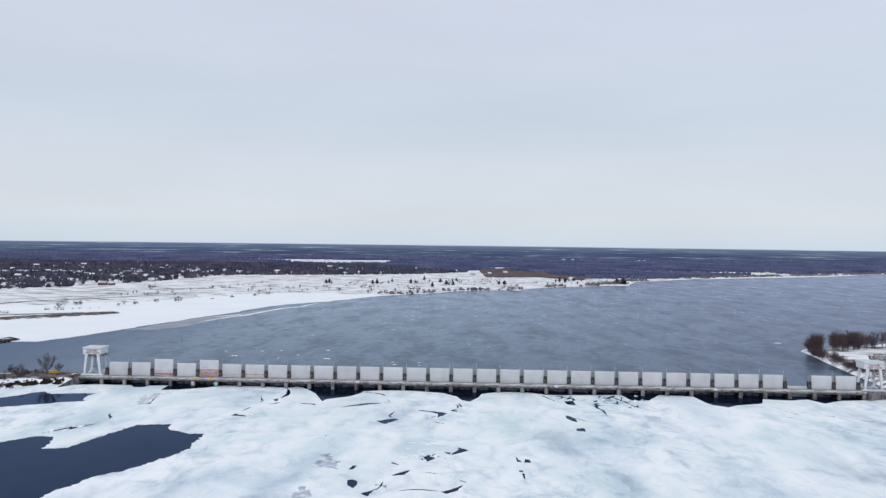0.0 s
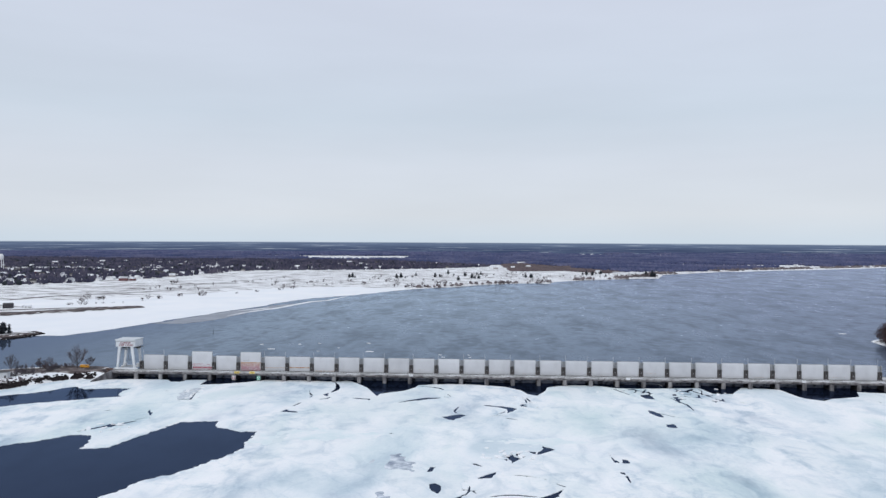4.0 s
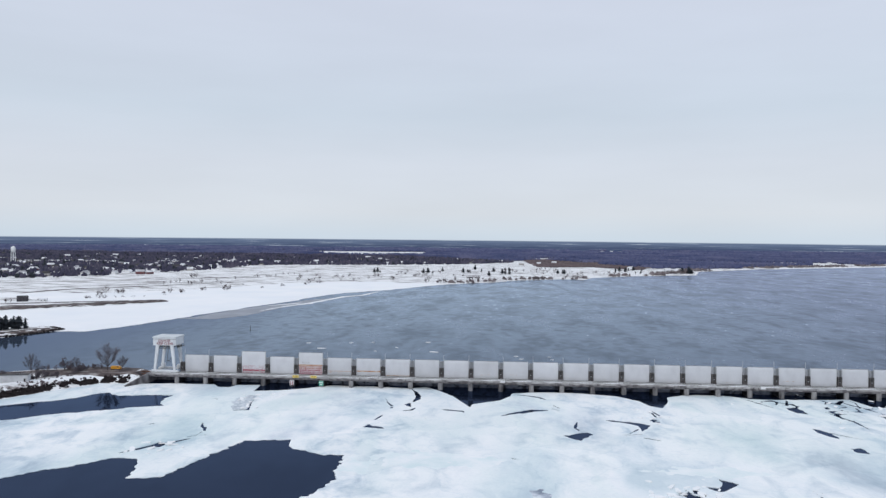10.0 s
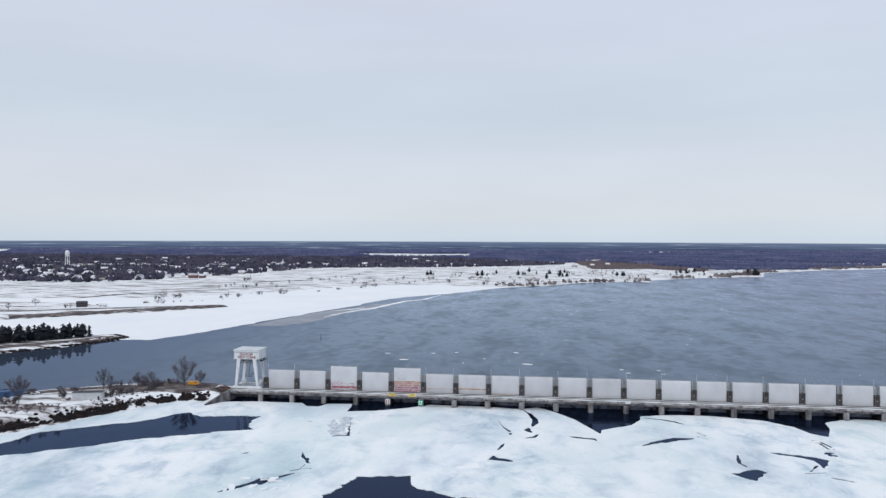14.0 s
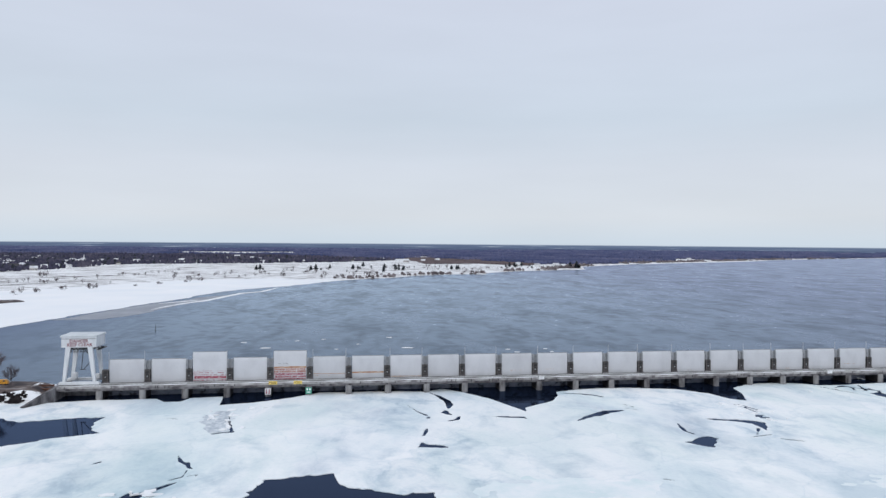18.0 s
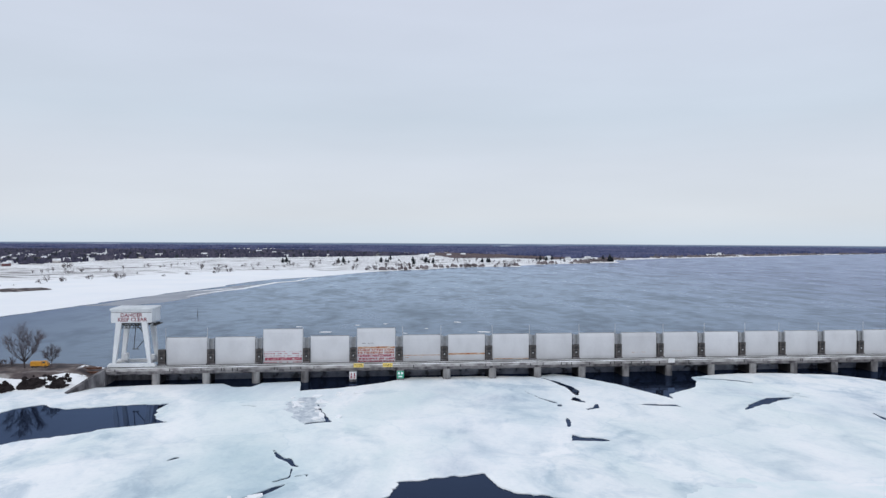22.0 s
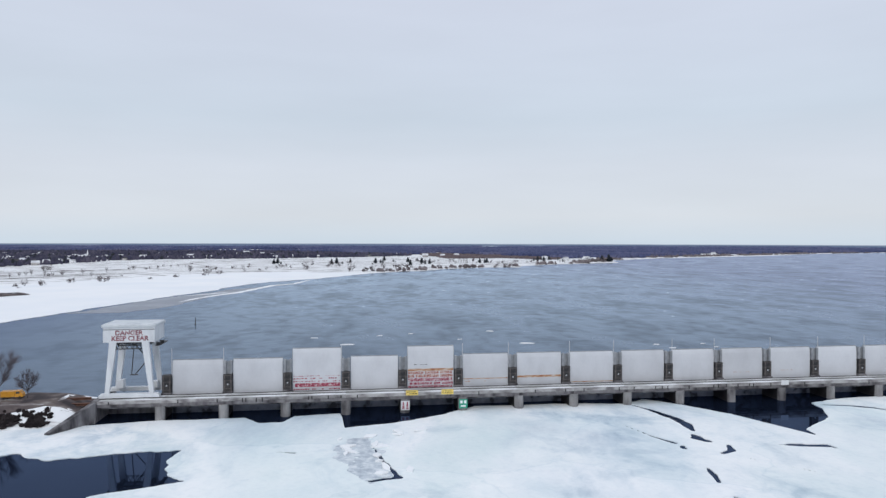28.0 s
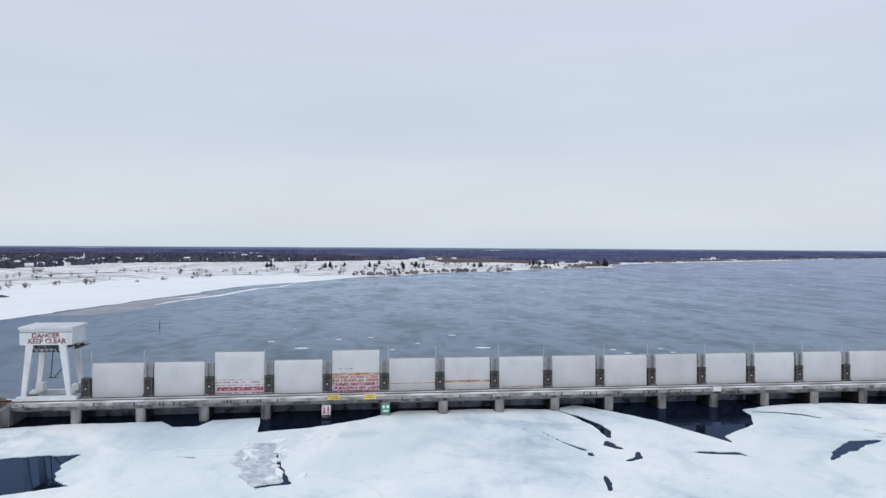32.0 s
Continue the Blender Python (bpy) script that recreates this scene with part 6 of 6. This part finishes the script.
for x, y, t in ((690, 1530, 20), (715, 1545, -10), (650, 1580, 0), (610, 1640, 30), (1010, 1900, 10), (1090, 1990, 0), (1180, 2080, 20), (1500, 2330, 0), (1700, 2430, 10), (1900, 2560, 0), (300, 1850, 0), (360, 1900, 0), (420, 2000, 20)):
    put_house(rnd.choice((0, 1, 2)), x, y, t, rnd.uniform(1.0, 1.4))
shed("pavilion", -430, 458, 22, 12, 9, 6.0, DARK_WALL, STEEL, "dark two-storey building by the frozen harbour", 0.18, 4, category="building")
shed("boathouse", -404, 463, 22, 9, 7, 3.0, WHITE, SNOW_ROOF, "small pale building by the frozen harbour", 0.2, 2, category="building")
for i, (x, y, L, W) in enumerate(((-1180, 1560, 60, 24), (-1110, 1590, 80, 30), (-980, 1600, 90, 26), (-1250, 1480, 50, 24), (-880, 1500, 46, 20), (-1350, 1700, 70, 30), (-790, 1640, 60, 22))):
    shed("long_building", x, y, 10 * math.sin(i), L, W, 7, BRICK, SNOW_ROOF, "long flat-roofed building with snow on the roof", 0.04, 6, "large town buildings", "building")

# water tower
wt = empty("water_tower", pose(-1176, 1480, height_at(-1176, 1480)), "white water tower with a domed tank on legs", "tower")
ringz = [(32, 1.5), (34, 4.6), (37, 6.0), (44, 6.0), (48, 4.5), (50, 1.8), (50.3, 0.2)]
part("tank", Form().loft([[(r * math.cos(2 * math.pi * i / 16), r * math.sin(2 * math.pi * i / 16), z) for i in range(16)] for z, r in ringz]), WHITE, wt)
for i in range(6):
    a = 2 * math.pi * i / 6
    part("leg", Form().rod((6.4 * math.cos(a), 6.4 * math.sin(a), -0.5), (5.4 * math.cos(a), 5.4 * math.sin(a), 37), 0.8, 0.6, 8), WHITE, wt)
part("riser", Form().rod((0, 0, -0.5), (0, 0, 32), 1.6, 1.4, 10), WHITE, wt)
# church
ch = shed("church", -615, 1690, 4, 30, 13, 9, BRICK, SNOW_ROOF, "stone church with a snowy roof and a pale spire", 0.5, 5, category="church")
part("tower", Form().box(15, 20, -2.5, 2.5, 0, 20), WHITE, ch)
part("spire", Form().loft([[(15, -2.5, 20), (20, -2.5, 20), (20, 2.5, 20), (15, 2.5, 20)], [(17.4, -0.1, 37), (17.6, -0.1, 37), (17.6, 0.1, 37), (17.4, 0.1, 37)]]), WHITE, ch, "tall pale spire")


ch.scale = (0.68, 0.68, 0.68)


# woods: clumps of leafless crowns
def clumps(xs, ys, width, height, mat, name, label, seed, kind="stuff", category="woods"):
    r = np.random.RandomState(seed)
    n, k = len(xs), 5
    z = ground_height(xs[:, None], ys[:, None])[:, 0] - 0.5
    ang = (np.arange(k) * 2 * np.pi / k)[None, :] + r.rand(n, 1) * 6.3
    rings = []
    for f_h, f_r in ((0.05, 0.40), (0.45, 0.50), (0.80, 0.30)):
        rad = width[:, None] * f_r * r.uniform(0.7, 1.3, (n, k))
        zz = z[:, None] + height[:, None] * (f_h + r.uniform(-0.08, 0.08, (n, k)))
        rings.append(np.stack([xs[:, None] + rad * np.cos(ang), ys[:, None] + rad * np.sin(ang), zz], -1))
    top = np.stack([xs + r.uniform(-0.1, 0.1, n) * width, ys + r.uniform(-0.1, 0.1, n) * width, z + height], -1)[:, None, :]
    v = np.concatenate(rings + [top], 1)
    m = 3 * k + 1
    quads = [(a * k + i, a * k + (i + 1) % k, (a + 1) * k + (i + 1) % k, (a + 1) * k + i) for a in range(2) for i in range(k)]
    tris = [(2 * k + i, 2 * k + (i + 1) % k, 3 * k) for i in range(k)]
    off = (np.arange(n) * m)[:, None, None]
    faces = (np.array(quads)[None] + off).reshape(-1, 4).tolist() + (np.array(tris)[None] + off).reshape(-1, 3).tolist()
    me_ = bpy.data.meshes.new(name)
    me_.from_pydata(v.reshape(-1, 3).tolist(), [], faces)
    me_.materials.append(mat)
    return tagged(new(name, me_), label, category, kind=kind)


def scatter(n, x0, x1, y0, y1, seed, keep):
    r = np.random.RandomState(seed)
    xs, ys = r.uniform(x0, x1, n), r.uniform(y0, y1, n)
    m = keep(xs, ys)
    return xs[m], ys[m]


def in_view(xs, ys):
    return np.abs(xs - 250 - 0.05 * ys) < 250 + 0.78 * (ys + 550)


def far_wood(xs, ys):
    d = land_distance(xs[:, None], ys[:, None])[0][:, 0]
    town = polygon_distance(xs, ys, TOWN)
    field = np.where(ys > 2500, value_noise(xs * 0.8, ys, 360.0), value_noise(xs * 0.35, ys, 210.0))
    back = np.interp(xs, [-3000, -600, -300, 200, 420, 700, 1000, 1400, 2200], [2100, 2050, 2050, 2150, 2350, 1750, 1880, 2250, 2700])
    return (ys > back + 60 * value_noise(xs, ys, 150.0)) & (d > 25) & (town < -10) & (field < np.where(ys > 2500, 0.17, 0.26)) & in_view(xs, ys)


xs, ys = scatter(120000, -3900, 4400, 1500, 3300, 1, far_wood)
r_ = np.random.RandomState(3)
clumps(xs, ys, r_.uniform(9, 17, len(xs)), r_.uniform(8, 14.5, len(xs)), HAZY_WOODS, "bare_woods", "wide leafless woods tinted with blue haze", 4)
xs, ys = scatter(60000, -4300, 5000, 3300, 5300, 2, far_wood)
clumps(xs, ys, r_.uniform(16, 30, len(xs)), r_.uniform(9, 17, len(xs)), HAZY_WOODS, "bare_woods", "distant leafless woods tinted with blue haze", 5)


def town_wood(xs, ys):
    t = polygon_distance(xs, ys, TOWN)
    return (t > 4) & in_view(xs, ys) & (value_noise(xs, ys, 70.0) > -0.12 - 0.6 * np.clip((ys - 1250) / 600, 0, 1))


xs, ys = scatter(34000, -2400, 300, 905, 2600, 8, town_wood)
clumps(xs, ys, r_.uniform(4, 9, len(xs)), r_.uniform(4, 12.5, len(xs)), TOWN_TREES, "town_trees", "leafless trees among the houses", 9, category="trees")
xs, ys = scatter(800, -2400, 300, 905, 2300, 18, lambda a, b: (polygon_distance(a, b, TOWN) > 3) & in_view(a, b))
clumps(xs, ys, r_.uniform(7, 12, len(xs)), r_.uniform(8, 15, len(xs)), NEEDLE, "town_conifers", "dark conifers among the houses", 19, category="trees")
BRUSH = [(344, 1700), (516, 1790), (640, 1660), (830, 2000), (965, 2500), (500, 2600), (330, 2250)]
xs, ys = scatter(14000, 300, 1000, 1600, 2650, 28, lambda a, b: (polygon_distance(a, b, BRUSH) > 0) & (value_noise(a, b, 120.0) < 0.45))
clumps(xs, ys, r_.uniform(6, 11, len(xs)), r_.uniform(2.5, 6, len(xs)), REEDS, "brush", "reddish-brown leafless brush", 29, category="brush")
shore = lambda a, b: (lambda d: (d > 6) & (d < 60) & (value_noise(a, b, 90.0) > -0.1))(land_distance(a[:, None], b[:, None])[0][:, 0])
xs, ys = scatter(26000, 620, 2600, 1400, 2900, 38, shore)
xs2, ys2 = scatter(2600, 60, 640, 980, 1560, 40, lambda a, b: (lambda d: (d > 3) & (d < 32) & (value_noise(a, b, 60.0) > 0.0))(land_distance(a[:, None], b[:, None])[0][:, 0]))
xs, ys = np.concatenate([xs, xs2]), np.concatenate([ys, ys2])
clumps(xs, ys, r_.uniform(5, 10, len(xs)), r_.uniform(3, 8, len(xs)), SHORE_TWIGS, "shore_trees", "leafless trees along the far shore", 39, category="trees")


def small_rocks():
    r = np.random.RandomState(44)
    line = np.array([(-300, -330), (-170, -190), (-118, -118), (-93, -88), (-76, -62), (-60, -36), (-46, -17), (-30, -15)], float)
    k = r.rand(5200) * (len(line) - 1.001)
    i = k.astype(int)
    a, b_ = line[i], line[i + 1]
    p = a + (k - i)[:, None] * (b_ - a)
    d = (b_ - a) / np.linalg.norm(b_ - a, axis=1)[:, None]
    inn = np.abs(r.normal(0, 2.3, len(k))) + 1.8
    xs, ys = p[:, 0] - d[:, 1] * inn, p[:, 1] + d[:, 0] * inn
    ok = value_noise(xs, ys, 9.0) < 0.22
    xs, ys = xs[ok], ys[ok]
    clumps(xs, ys, r.uniform(0.8, 2.4, len(xs)), r.uniform(0.9, 1.7, len(xs)), ROCK, "rubble", "dark rubble packed along the bank", 45, category="rocks")


small_rocks()


def bank_brush():
    """Brown leafless brush in drifts above the rocks."""
    a, b_ = scatter(2600, -165, -58, -90, 20, 61, lambda p, q: (ground_height(p[:, None], q[:, None])[:, 0] > 2.4) & (value_noise(p, q, 11.0) > 0.06) & (np.hypot(p + 103, q + 17) > 10) & (q < 6 + 0.55 * np.minimum(p + 78, 0) - 10))
    r = np.random.RandomState(62)
    clumps(a, b_, r.uniform(0.8, 2.2, len(a)), r.uniform(0.5, 1.5, len(a)), REEDS, "bank_brush", "brown leafless brush above the bank rocks", 63, category="brush")


bank_brush()
